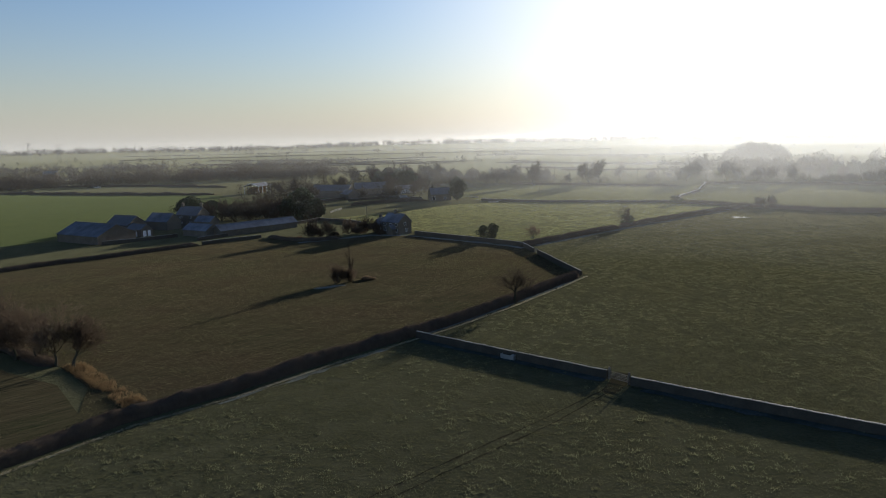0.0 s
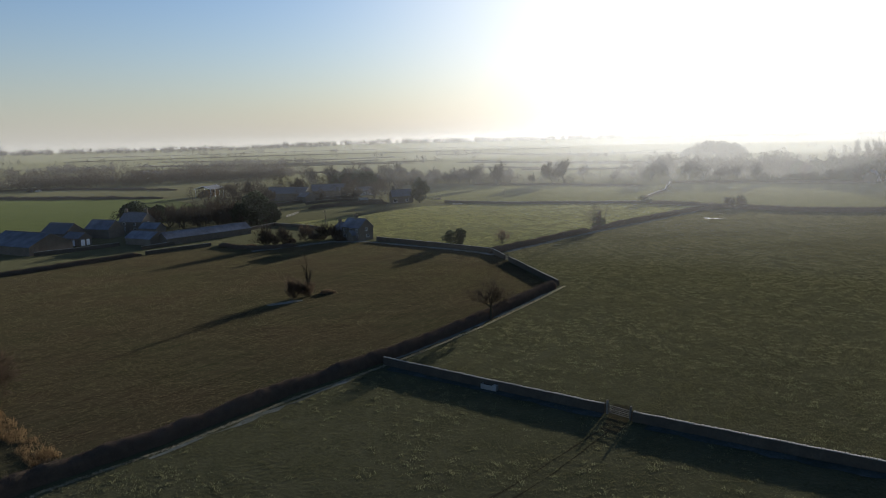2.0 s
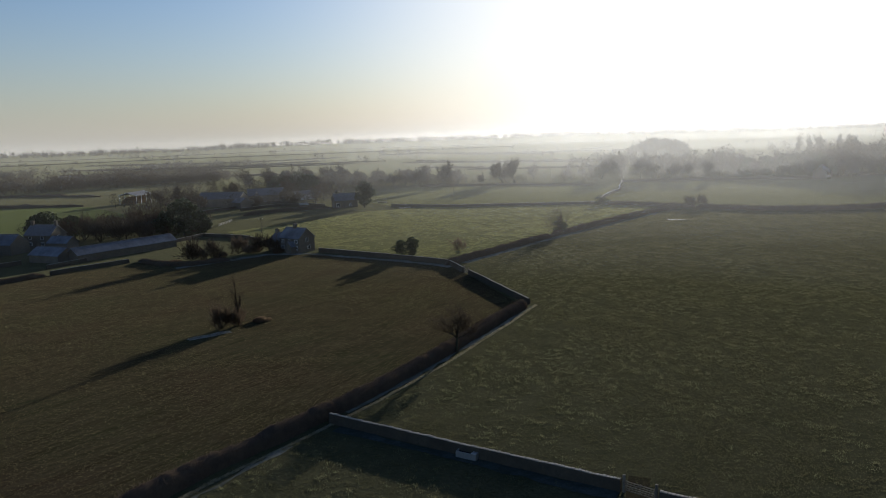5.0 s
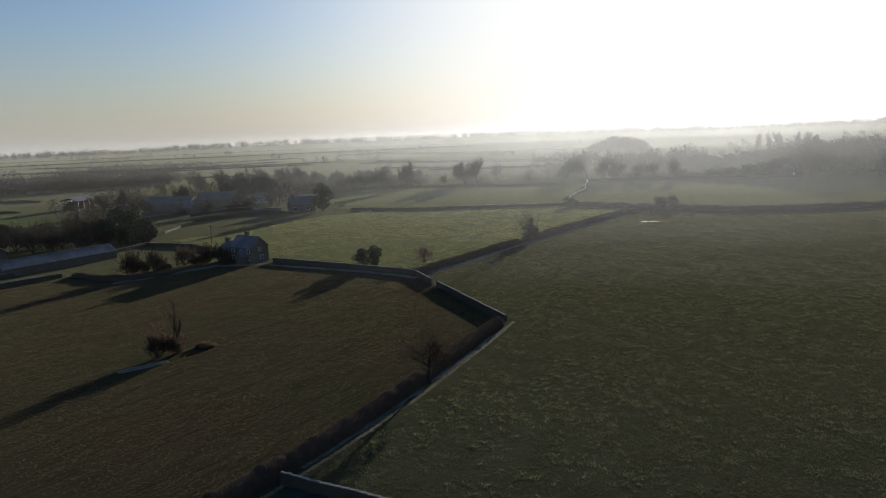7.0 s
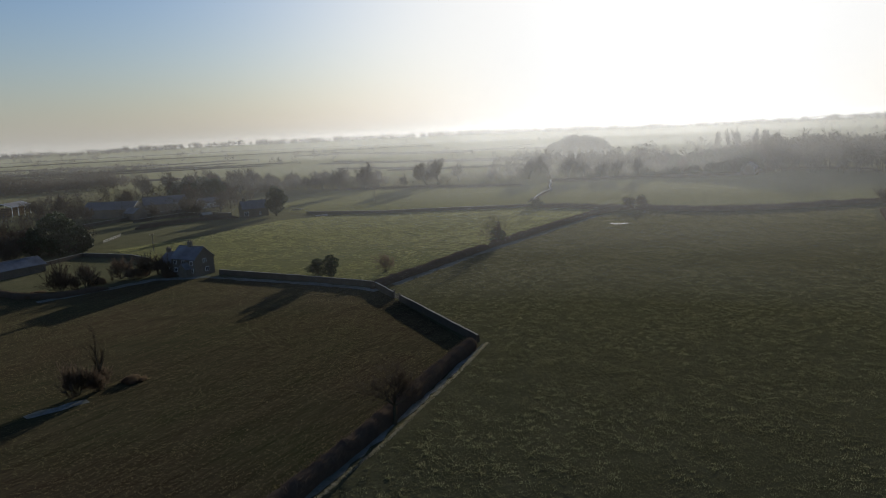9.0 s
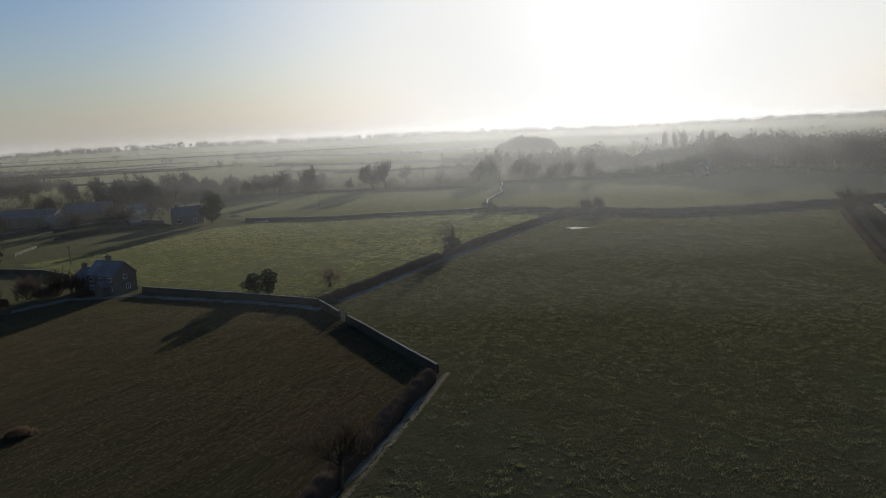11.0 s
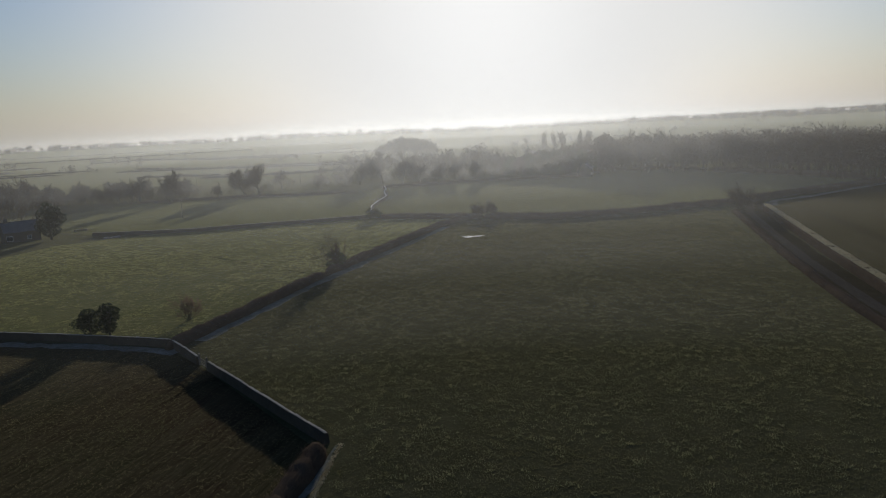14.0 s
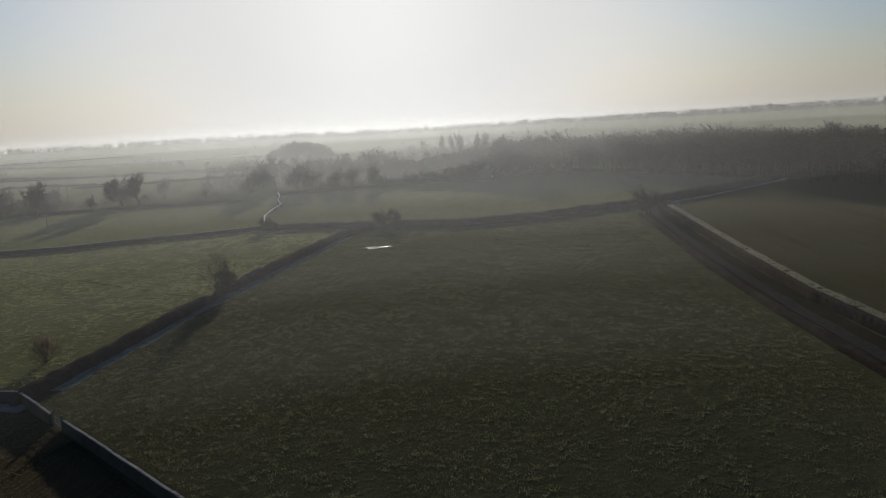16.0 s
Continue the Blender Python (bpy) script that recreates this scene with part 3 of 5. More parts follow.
# frost strips follow the wall's shadow and brighten it by colour
ribbon("frosted_track", [(8.2, 119.4), (20, 107.4), (32, 95.3)], 1.5, SHADE_FROST, 0.05, "thin frost strip, paler to lift the wall's shade", "verge", 0.4, 19)
ribbon("frosted_track", [(36, 91.2), (44, 83), (56.5, 71.6), (80, 50)], 1.5, SHADE_FROST, 0.05, "thin frost strip, paler to lift the wall's shade", "verge", 0.4, 20)
ribbon("frosted_patch", [(-6.2, 169.6), (-9.5, 168.2), (-13, 166.2)], 1.8, FROSTY, 0.05, "frost lying in a bush's shadow", "verge", 0.6, 21)
for dx, dy in ((0, 0), (1.1, -1.2)):
    ribbon("worn_path", [(-14 + dx, 54 + dy), (1 + dx, 68 + dy), (12 + dx, 76.5 + dy), (21 + dx, 83.5 + dy), (30 + dx * .6, 91.2 + dy * .6), (33.6, 94.6)], 0.22, MUD, 0.03, "faint wheel rut leading to the gate", "path", 0.1, 5)
ribbon("worn_path", [(66.5, 341), (74, 309), (80.4, 280), (86, 258)], 0.3, MUD, 0.045, "faint trodden line through the grass", "path", 0.12, 22)
ribbon("gate_mud", [(30.8, 90.6), (33.8, 94.5), (36, 98)], 2.6, MUD, 0.028, "trodden ground at the gate", "path", 0.5, 7)

FROST_CAP = tex_material("wet_frosted_coping", ((0.45, 0.44, 0.42), (0.6, 0.6, 0.59), (0.35, 0.33, 0.3)), (0.5, 2.5, 9.0), 0.45, 0.4, 0.04, spec=0.5)
# ---- walls and hedges round the fields ----
stone_wall([(7.7, 121.6), (20.4, 108.6), (32.8, 96.2)], 1.15, "grey dry stone wall with frosted coping between pastures", seed=1)
stone_wall([(35.1, 93.1), (44.4, 84.2), (57, 72.8), (84, 48), (140, 0)], 1.15, "grey dry stone wall running on from the gate", seed=2)
stone_wall([(50.4, 169), (49.6, 178), (47.7, 202.6)], 1.25, "dry stone wall beside the stubble field", seed=3)
stone_wall([(47.2, 206.0), (46.4, 218.0), (43, 222.6), (31, 236.8), (15.5, 254.0)], 1.25, "dry stone wall bending towards the cottage", seed=4)
stone_wall([(146, 335), (128, 341), (104, 351), (88, 355.5), (72, 366), (58, 377)], 1.2, "long dry stone wall across the far pasture", seed=5, step=1.2)
stone_wall([(148, 340), (160, 362), (173, 379), (184, 392), (194, 412), (204, 428), (213, 446)], 1.2, "winding wet stone wall shining in the low sun", seed=6, step=1.2, thick=0.65, coping_material=FROST_CAP)

A = [(-66, 52), (-40.6, 78.7), (-30.8, 90.6), (-19.8, 99.1), (-6.6, 112), (3.4, 120.2), (12.6, 128.4), (25.5, 141.5), (42.2, 160.5), (49.2, 167.6)]
hedge(A, 2.2, 1.7, "bare brown hawthorn hedge beside the stubble field", 11, 0.45, 34, 0.55, 0.025)
hedge([(45.2, 216.5), (48, 219), (62, 230), (82, 246.6), (88.2, 251.2)], 2.4, 1.7, "dark clipped hedge between pastures", 12, 0.8, 18)
hedge([(88.0, 251.2), (91.2, 253.6), (114, 270), (150, 296), (165, 303), (171, 301)], 2.4, 1.8, "dark clipped hedge running to the far corner", 13, 0.9, 16)
hedge([(171, 300.5), (185, 279), (209, 267), (231, 262), (252, 257)], 2.6, 2.0, "long dark hedge across the far side of the pasture", 14, 0.9, 16)
hedge([(170, 302.5), (157, 318), (146, 332)], 2.4, 1.8, "dark hedge joining the far wall", 15, 0.9, 16)
hedge([(230, 244), (222, 236.5), (178, 196), (155, 174.5), (140.5, 160), (122, 140), (80, 95)], 1.6, 1.2, "low scrubby hedge beside the lane", 16, 0.8, 24)
TALL = [(238, 237.5), (180, 185.2), (153, 160), (140.3, 145.9), (112, 112)]
hedge(TALL, 2.6, 2.1, "tall flat-topped hedge along the lane", 17, 0.4, 22, 0.35, 0.035, flat=True, rough=0.06)
hedge([(254, 256), (283, 254), (304, 251), (327, 250), (345, 250), (358, 258)], 3.0, 2.4, "dark overgrown hedge beyond the lane", 18, 1.0, 14)
hedge([(366, 352), (362, 305), (352, 262)], 3, 2.6, "dark hedge before the wood", 19, 1.0, 12)
hedge([(213, 447), (256, 430), (283, 411), (310, 395), (351, 416), (376, 391), (368, 356)], 2.4, 1.6, "dark hedge at the foot of the woods", 20, 1.2, 10)
hedge([(96, 493), (139, 472), (165, 449), (190, 434)], 2.0, 1.4, "thin hedge across the far pasture", 21, 1.2, 10)

# ---- single trees and bushes ----


def spreading_oak(x, y, height, width, label, seed):
    """A lone oak: a clear bole, then limbs that reach out sideways and fork into a broad open crown."""
    rng = random.Random(seed)
    w, t = Shape(), Shape()
    bole = height * 0.34
    w.tube((0, 0, -0.2), (0, 0, 0.5), 0.34, 0.24, 8).tube((0, 0, 0.5), (0.05, 0.03, bole + 0.3), 0.24, 0.2, 8)
    for k in range(8):
        a, up = 2.4 * k + rng.uniform(-0.3, 0.3), 0.35 + 1.3 * k / 7
        d = (math.cos(a) * math.cos(up), math.sin(a) * math.cos(up), math.sin(up))
        grow(w, t, rng, (0.05, 0.03, bole + 0.04 * k), d, height * 0.26, 0.11, 1, 5, 0.62, 0.03, 3, 0.3)
    zt = sorted(p[2] for p in t.v)[int(len(t.v) * 0.985)]
    wt = sorted(math.hypot(p[0], p[1]) for p in t.v)[int(len(t.v) * 0.96)]

    def fit(p):
        z = bole + (p[2] - bole) * (height - bole) / (zt - bole) if p[2] > bole else (p[2] if math.hypot(p[0], p[1]) < 0.4 else bole - (bole - p[2]) * 0.3)
        k = 1 if p[2] < bole + 0.2 and math.hypot(p[0], p[1]) < 0.4 else width / 2 / wt
        return (p[0] * k, p[1] * k, z)

    for shape in (w, t):
        shape.v = [fit(p) for p in shape.v]
    base = holder("oak_tree", x, y)
    part("trunk", w, BARK, base)
    part("crown", t, TWIG, base)
    return tagged(base, label, "tree", "bare trees")


spreading_oak(29.2, 143.6, 6.6, 7.2, "small spreading leafless oak growing beside a hedge", 23)
bare_tree("dead_tree", -4.6, 173.5, 8.4, "broken dead tree with bare upright limbs", 14, 3, 3, 0.36, 0.36, 0.42, 0.05, squash=0.75)


def thicket(x, y, height, width, label, seed, name="thicket", lumps=9, n=360, leaf=0.16, material=None):
    """A dense rounded mass of bare twigs and bramble, widest at the ground."""
    r_ = random.Random(seed)
    cl = []
    for k in range(lumps):
        a, r = 2.4 * k + r_.uniform(-.4, .4), math.sqrt((k + 0.3) / lumps) * 0.75
        cl.append((width / 2 * r * math.cos(a), width / 2 * r * math.sin(a), height * 0.72 * (1 - r * r) * r_.uniform(0.75, 1.1), width * 0.2, height * 0.28))
    s = Shape()
    leafy_clumps(s, r_, cl, leaf * 2.2, int(n * 1.3), 0.09)
    s.v = [(p[0], p[1], max(p[2], 0.0)) for p in s.v]
    base = holder(name, x, y)
    tagged(part("tangle", s, material or BRAMBLE, base), kind="stuff")
    st = Shape()
    for k in range(5):
        a = 1.3 * k
        st.tube((0.15 * math.cos(a), 0.15 * math.sin(a), -0.1), (width * 0.25 * math.cos(a), width * 0.25 * math.sin(a), height * 0.7), 0.06, 0.02, 4)
    part("stems", st, BARK, base)
    return tagged(base, label, "bush", "thickets")


bare_bush("thorn_bush", -7.6, 172.4, 3.8, 4.4, "dark thorn bush beside a dead tree", 31, 13, 4, 4, 0.03, twigs=BROWN_TWIG)
bare_bush("thorn_bush", -5.2, 173.0, 2.9, 4.2, "dark thorn bush beside a dead tree", 35, 12, 4, 4, 0.03, twigs=BROWN_TWIG)
thicket(-0.8, 175.2, 0.7, 3.4, "low brown bramble patch", 34)
evergreen("ivy_tree", 36.9, 234.6, 4.8, 4.4, "ivy-clad round-headed small tree beside a wall", 3, 8, 0.17, 380)
evergreen("ivy_tree", 39.6, 232.4, 5.6, 3.8, "taller ivy-clad small tree beside a wall", 4, 9, 0.17, 380)
bare_bush("hawthorn_bush", 53.0, 233.4, 3.9, 5.0, "leafless fan-shaped hawthorn bush beside a hedge", 6, 10, 4, 3, 0.035, twigs=BROWN_TWIG)
evergreen("ivy_tree", 92.5, 255, 4.6, 4.6, "ivy-smothered hedgerow tree with bare top twigs", 7, 9, 0.18, 380)
bare_bush("hawthorn_bush", 92.5, 255, 7.8, 6.6, "bare twiggy crown rising from ivy", 9, 11, 4, 3, 0.035)
evergreen("bush", 144.5, 332, 3.8, 5.6, "round dark bush at a wall's end", 10, 8, 0.22, 260, trunk_h=0.1)
bare_bush("bush", 170.6, 303.8, 3.8, 4.6, "squarish dark twiggy bush on a hedge corner", 11, 14, 4, 4, 0.06)
bare_bush("bush", 174.4, 301.2, 4.2, 4.6, "squarish dark twiggy bush on a hedge corner", 12, 14, 4, 4, 0.06)
bare_bush("hawthorn_bush", 233, 243.5, 6.5, 9.0, "leafless hawthorn clump at the lane's bend", 13, 12, 4, 4, 0.045)

# ---- tree stock: a few bare trees built once, then copied about ----
stock = [bare_tree("bare_tree", 110 + 20 * k, 480, 17, "tall leafless tree in a misty belt", 40 + k, 5, 4, 0.6, 0.17, 0.36, 0.05, squash=1.05) for k in range(6)]
rng = random.Random(77)
SPOTS = [(98, 499, 15), (109, 478, 17), (129, 466, 9), (150, 466, 18), (144, 470, 16), (158, 487, 15), (176, 500, 12), (189, 478, 8), (196, 492, 9), (204, 480, 8), (217, 495, 9), (214, 476, 18), (226, 470, 19), (232, 458, 17), (240, 452, 16), (247, 446, 13), (255, 438, 14), (263, 428, 15), (344, 402, 13), (363.6, 397, 11), (381.6, 383, 6), (383.3, 378, 6)]
for k in range(40):
    f = k / 39
    SPOTS.append((30 + 100 * f + rng.uniform(-6, 6), 522 - 18 * f + rng.uniform(-6, 16), rng.uniform(8, 12.5)))
for k in range(22):
    f = k / 21
    SPOTS.append((262 + 75 * f + rng.uniform(-10, 10), 446 - 30 * f + rng.uniform(0, 45), rng.uniform(9, 14)))
for k, (x, y, h) in enumerate(SPOTS):
    h *= 0.82
    src = stock[k % 6]
    c = copy_thing(src, pose(x, y, 0, 0, 0, rng.uniform(0, 360)))
    c.scale = (h / 17 * rng.uniform(0.85, 1.25),) * 2 + (h / 17,)
for k, o in enumerate(stock):
    o.matrix_basis = pose(-10 + 13 * k, 520 + 7 * (k % 2), 0)
    o.scale = (0.8, 0.8, 0.8)
for x, y, h, w in ((309, 438, 12, 10), (315, 431, 13.5, 11), (319, 424, 14, 11), (321.5, 416, 14.5, 11), (323, 408, 13, 10), (329, 408, 11, 9), (300, 444, 11, 9), (13, 520, 12, 11), (20, 510, 12, 11), (27, 502, 11, 10), (6, 512, 10, 9)):
    evergreen("fir_tree", x, y, h, w, "dark dense evergreen at the field's edge", int(x), 12, 0.55, 420, "round", trunk_h=0.08)


def far_tree(w, t, rng, x, y, z, h, wide, n=70, tuft=0.09, fat=0.8):
    """A far leafless tree: a stem and an uneven head of twig tufts made of a few lumps."""
    w.tube((x, y, z - 0.5), (x, y, z + h * 0.4), h * 0.02, h * 0.01, 4)
    lumps = [(x + rng.uniform(-.55, .55) * wide, y + rng.uniform(-.55, .55) * wide, z + h * rng.uniform(0.3, 0.78), wide * rng.uniform(0.45, 0.7)) for _ in range(4)] + [(x, y, z + h * 0.8, wide * 0.5)]
    for k in range(n):
        cx, cy, cz, r = lumps[k % 5]
        d = Vector((rng.gauss(0, 1), rng.gauss(0, 1), rng.gauss(0, 1))).normalized() * r * rng.uniform(0.3, 1) ** 0.5
        p = Vector((cx + d.x, cy + d.y, max(z + 0.3, min(cz + d.z, z + h))))
        l = h * tuft * rng.uniform(0.6, 1.3)
        e1 = Vector((rng.uniform(-1, 1), rng.uniform(-1, 1), rng.uniform(-1, 1))) * l
        e2 = e1 + Vector((rng.uniform(-1, 1), rng.uniform(-1, 1), rng.uniform(-1, 1))) * l * fat
        t.add([tuple(p), tuple(p + e1), tuple(p + e2)], [(0, 1, 2)])


def far_wood(name, spots, label, seed, n=70, tuft=0.09, fat=0.8, broad=1.0):
    rng2 = random.Random(seed)
    w, t = Shape(), Shape()
    for x, y, h in spots:
        far_tree(w, t, rng2, x, y, land(x, y), h, h * rng2.uniform(0.32, 0.5) * broad, n, tuft, fat)
    w.add(t.v, t.f)
    return tagged(part(name, w, TWIG), label, "wood", kind="stuff")


rng = random.Random(5)
spots = []
edge = [(380, 440), (392, 405), (418, 378), (443, 334), (424, 298), (405, 240), (399, 224), (402, 150), (390, 60)]
for x, y, dx, dy in along(edge, 6):
    c = copy_thing(stock[rng.randrange(6)], pose(x + rng.uniform(-3, 3), y + rng.uniform(-3, 3), 0, 0, 0, rng.uniform(0, 360)))
    h = rng.uniform(14, 20) / 17
    c.scale = (h, h, h)
    tagged(c, "tall leafless tree at the wood's edge", group="woodland edge trees")
    for row in range(1, 9):
        spots.append((x - dy * -8 * row + rng.uniform(-4, 4), y + dx * -8 * row * 1.0 + rng.uniform(-4, 4), rng.uniform(16, 22)))
far_wood("bare_wood", spots, "dense leafless wood closing off the fields", 51, 460, 0.055, 0.4)
# undergrowth beneath the belts
rng = random.Random(15)
low_growth = [(x + rng.uniform(-7, 7), y + rng.uniform(-5, 8), rng.uniform(3, 6.5)) for x, y, h in SPOTS for _ in range(6)]
low_growth += [(x + rng.uniform(-4, 4), y + rng.uniform(-4, 4), rng.uniform(4, 9)) for x, y, dx, dy in along(edge, 2.2)]
r_ = random.Random(61)
grove = [(r_.uniform(-75, 95), 505 + r_.uniform(0, 75), r_.uniform(5, 9.5)) for _ in range(120)] + [(r_.uniform(-80, 20), r_.uniform(455, 500), r_.uniform(5, 9)) for _ in range(40)]
far_wood("grove", grove, "dark leafless grove behind the hamlet", 62, 260, 0.06)
far_wood("undergrowth", low_growth, "tangled brown undergrowth beneath bare trees", 58, 130, 0.09, 0.6, 1.7)


# hill crests and far belts
def band(n, a0, a1, r0, r1, h0, h1, seed, dome=False):
    r_ = random.Random(seed)
    out = []
    for _ in range(n):
        d, r = r_.uniform(a0, a1), r_.uniform(r0, r1)
        a = radians(d)
        k = math.sqrt(max(0.05, 1 - ((2 * d - a0 - a1) / (a1 - a0)) ** 2)) if dome else 1
        out.append((20 + r * math.sin(a), 80 + r * math.cos(a), r_.uniform(h0, h1) * k))
    return out


def clumps(n, a0, a1, r0, r1, h0, h1, seed, size=25, each=9):
    """Trees in loose groups."""
    r_ = random.Random(seed)
    out = []
    for x, y, h in band(n, a0, a1, r0, r1, h0, h1, seed):
        for _ in range(r_.randrange(1, each)):
            out.append((x + r_.uniform(-size, size), y + r_.uniform(-size, size) * 0.5, h * r_.uniform(0.6, 1.05)))
    return out


far_wood("hill_trees", band(1600, -40, 100, 2400, 2540, 9, 16, 1) + clumps(120, -40, 100, 2300, 2560, 8, 15, 21, 60, 10), "line of trees along the hazy hill crest", 52, 22, 0.32, 0.9, 1.8)
far_wood("hill_trees", band(120, 20, 36, 2300, 2400, 6, 10, 2) + band(30, 6.0, 7.8, 2380, 2420, 8, 15, 3, True), "woods standing on the hazy hill", 53, 30, 0.26, 0.9, 1.6)
far_wood("far_trees", clumps(150, -40, 60, 760, 1900, 6, 12, 4, 30, 5), "scattered hedgerow trees across the vale", 54, 90, 0.14, 0.8, 1.5)
far_wood("hill_trees", clumps(240, 48, 100, 3600, 3950, 12, 20, 31, 90, 9), "woods along the farther hill", 59, 26, 0.3, 0.9, 2.0)
far_wood("round_wood", band(150, 27.8, 32.9, 810, 880, 15, 20, 6, True), "rounded hazy wood in the vale", 55, 140, 0.08)
far_wood("far_trees", clumps(300, -40, -5, 575, 690, 6, 12, 7, 18, 9), "dense dark belt of low trees and gardens", 56, 90, 0.12, 0.8, 1.7)
far_wood("far_trees", clumps(120, -40, -2, 900, 960, 6, 11, 17, 22, 9), "farther belt of dark trees", 63, 60, 0.16, 0.8, 2.0)
far_wood("farm_trees", [(r_.uniform(-88, -22), r_.uniform(312, 346), r_.uniform(4, 8)) for _ in range(60)] + [(r_.uniform(-66, 44), r_.uniform(396, 470), r_.uniform(4, 7.5)) for _ in range(100)], "dark leafless trees and shrubs crowding the yards", 64, 200, 0.07, 0.8, 1.3)
far_wood("far_trees", clumps(70, 24, 46, 470, 660, 9, 16, 8, 16, 7), "misty parkland trees", 57, 110)
# hedgerow lines of the vale
r_ = random.Random(9)
for pts in ([(-293, 610), (-231, 615), (-156, 584), (-106, 550)], [(-266, 552), (-188, 512), (-100, 478)], [(-103, 660), (-64, 709), (-45, 750), (14, 736)], [(-218, 893), (-144, 928), (18, 933), (107, 914)], [(-273, 1106), (-126, 1006), (140, 960)], [(146, 749), (177, 716), (217, 650)], [(181, 928), (225, 811), (276, 747), (332, 687)], [(258, 1329), (300, 1073), (369, 979), (576, 1180)], [(176, 669), (230, 638), (316, 608)], [(153, 882), (225, 811), (285, 780), (375, 701)], [(180, 1236), (252, 1229), (329, 1104), (496, 974)], [(-233, 1081), (-92, 1013), (-34, 1014), (80, 1060)], [(-286, 1308), (-158, 1224), (-39, 1146), (120, 1180)], [(-500, 1500), (-200, 1560), (150, 1500), (500, 1480)], [(-600, 1850), (-100, 1900), (400, 1800), (800, 1600)]):
    hedge(pts, 3.0, 1.5, "thin dark hedgerow between far fields", 60 + len(pts), 4.0, 6, 0.8, 0.2, rough=0.9, group="far hedgerows")

# ---- buildings ----
def gable_building(name, x, y, turn, length, width, eave, ridge, label, walls=None, roof=None, windows=(), doors=(), chimneys=(), category="barn", overhang=0.3, group="", door_material=None):
    """A building under a pitched roof. Its ridge runs along its own x axis. windows: (face, along, sill, width, height); doors likewise; faces s, n, e, w."""
    base = holder(name, x, y, 0, turn)
    hl, hw = length / 2, width / 2
    s = Shape()
    s.add([(-hl, -hw, -0.1), (hl, -hw, -0.1), (hl, hw, -0.1), (-hl, hw, -0.1), (-hl, -hw, eave), (hl, -hw, eave), (hl, hw, eave), (-hl, hw, eave), (-hl, 0, ridge), (hl, 0, ridge)],
          [(0, 1, 5, 4), (1, 2, 6, 9, 5), (2, 3, 7, 6), (3, 0, 4, 8, 7), (3, 2, 1, 0), (4, 5, 9, 8), (6, 7, 8, 9)])
    part("wall", s, walls or HOUSE_STONE, base)
    slope = (ridge - eave) / hw
    for sg in (-1, 1):
        r = Shape()
        o, e = overhang, overhang * 0.8
        lo = eave - o * slope
        t = 0.14
        pts = []
        n = max(3, int(length / 1.2))
        rr = random.Random(int(x * 7 + y))
        for k in range(n + 1):
            px = -hl - e + (length + 2 * e) * k / n
            sag = rr.uniform(-0.03, 0.03)
            pts += [(px, sg * (hw + o), lo + 0.03), (px, 0.0, ridge + 0.03 + sag), (px, sg * (hw + o), lo + 0.03 + t), (px, 0.0, ridge + 0.03 + t + sag)]
        fs = []
        for k in range(n):
            a, b = 4 * k, 4 * k + 4
            fs += [(a, b, b + 1, a + 1), (a + 2, a + 3, b + 3, b + 2), (a, a + 2, b + 2, b), (a + 1, b + 1, b + 3, a + 3)]
        fs += [(0, 1, 3, 2), (4 * n, 4 * n + 2, 4 * n + 3, 4 * n + 1)]
        r.add(pts, fs)
        part("roof", r, roof or SLATE, base)
    rc = Shape()
    rc.box(0, 0, ridge + 0.1, length + overhang, 0.3, 0.16)
    part("ridge_tiles", rc, DARK_ROOF, base)

    def spot(face, u, z, out):
        return {"s": (u, -hw - out, z, 0), "n": (u, hw + out, z, 0), "e": (hl + out, u, z, math.pi / 2), "w": (-hl - out, u, z, math.pi / 2)}[face]

    for face, u, sill, w, h in windows:
        px, py, pz, a = spot(face, u, sill, 0.02)
        fr = Shape()
        c, q = math.cos(a), math.sin(a)
        for dx, dz, sx, sz in ((-w / 2, 0, 0.06, h), (w / 2, 0, 0.06, h), (0, 0, w, 0.06), (0, h - 0.06, w, 0.06), (0, 0, 0.04, h)):
            fr.box(px + dx * c, py + dx * q, pz + dz, sx, 0.10, sz, a)
        wf = part("window", fr, WHITE, base, "white-framed window")
        gl = Shape().box(px, py, pz + 0.04, w - 0.05, 0.03, h - 0.08, a)
        part("pane", gl, GLASS_DARK, wf)
    for face, u, sill, w, h in doors:
        px, py, pz, a = spot(face, u, sill, 0.03)
        d = Shape()
        n = max(2, int(w / 0.3))
        c, q = math.cos(a), math.sin(a)
        for k in range(n):
            dx = -w / 2 + w * (k + 0.5) / n
            d.box(px + dx * c, py + dx * q, pz, w / n * 0.94, 0.07, h, a)
        part("door", d, door_material or PLANK, base, "boarded door")
    for u, v, h in chimneys:
        ch = Shape()
        zb = ridge - abs(v) * slope - 0.6
        ch.box(u, v, zb, 1.1, 0.7, h + 0.6).box(u, v, zb + h + 0.6, 1.3, 0.9, 0.14)
        chim = part("chimney", ch, HOUSE_STONE, base, "square stone chimney")
        for du in (-0.28, 0.28):
            part("chimney_pot", Shape().tube((u + du, v, zb + h + 0.74), (u + du, v, zb + h + 1.15), 0.14, 0.11, 8, True), PLANK, chim)
    return tagged(base, label, category, group)


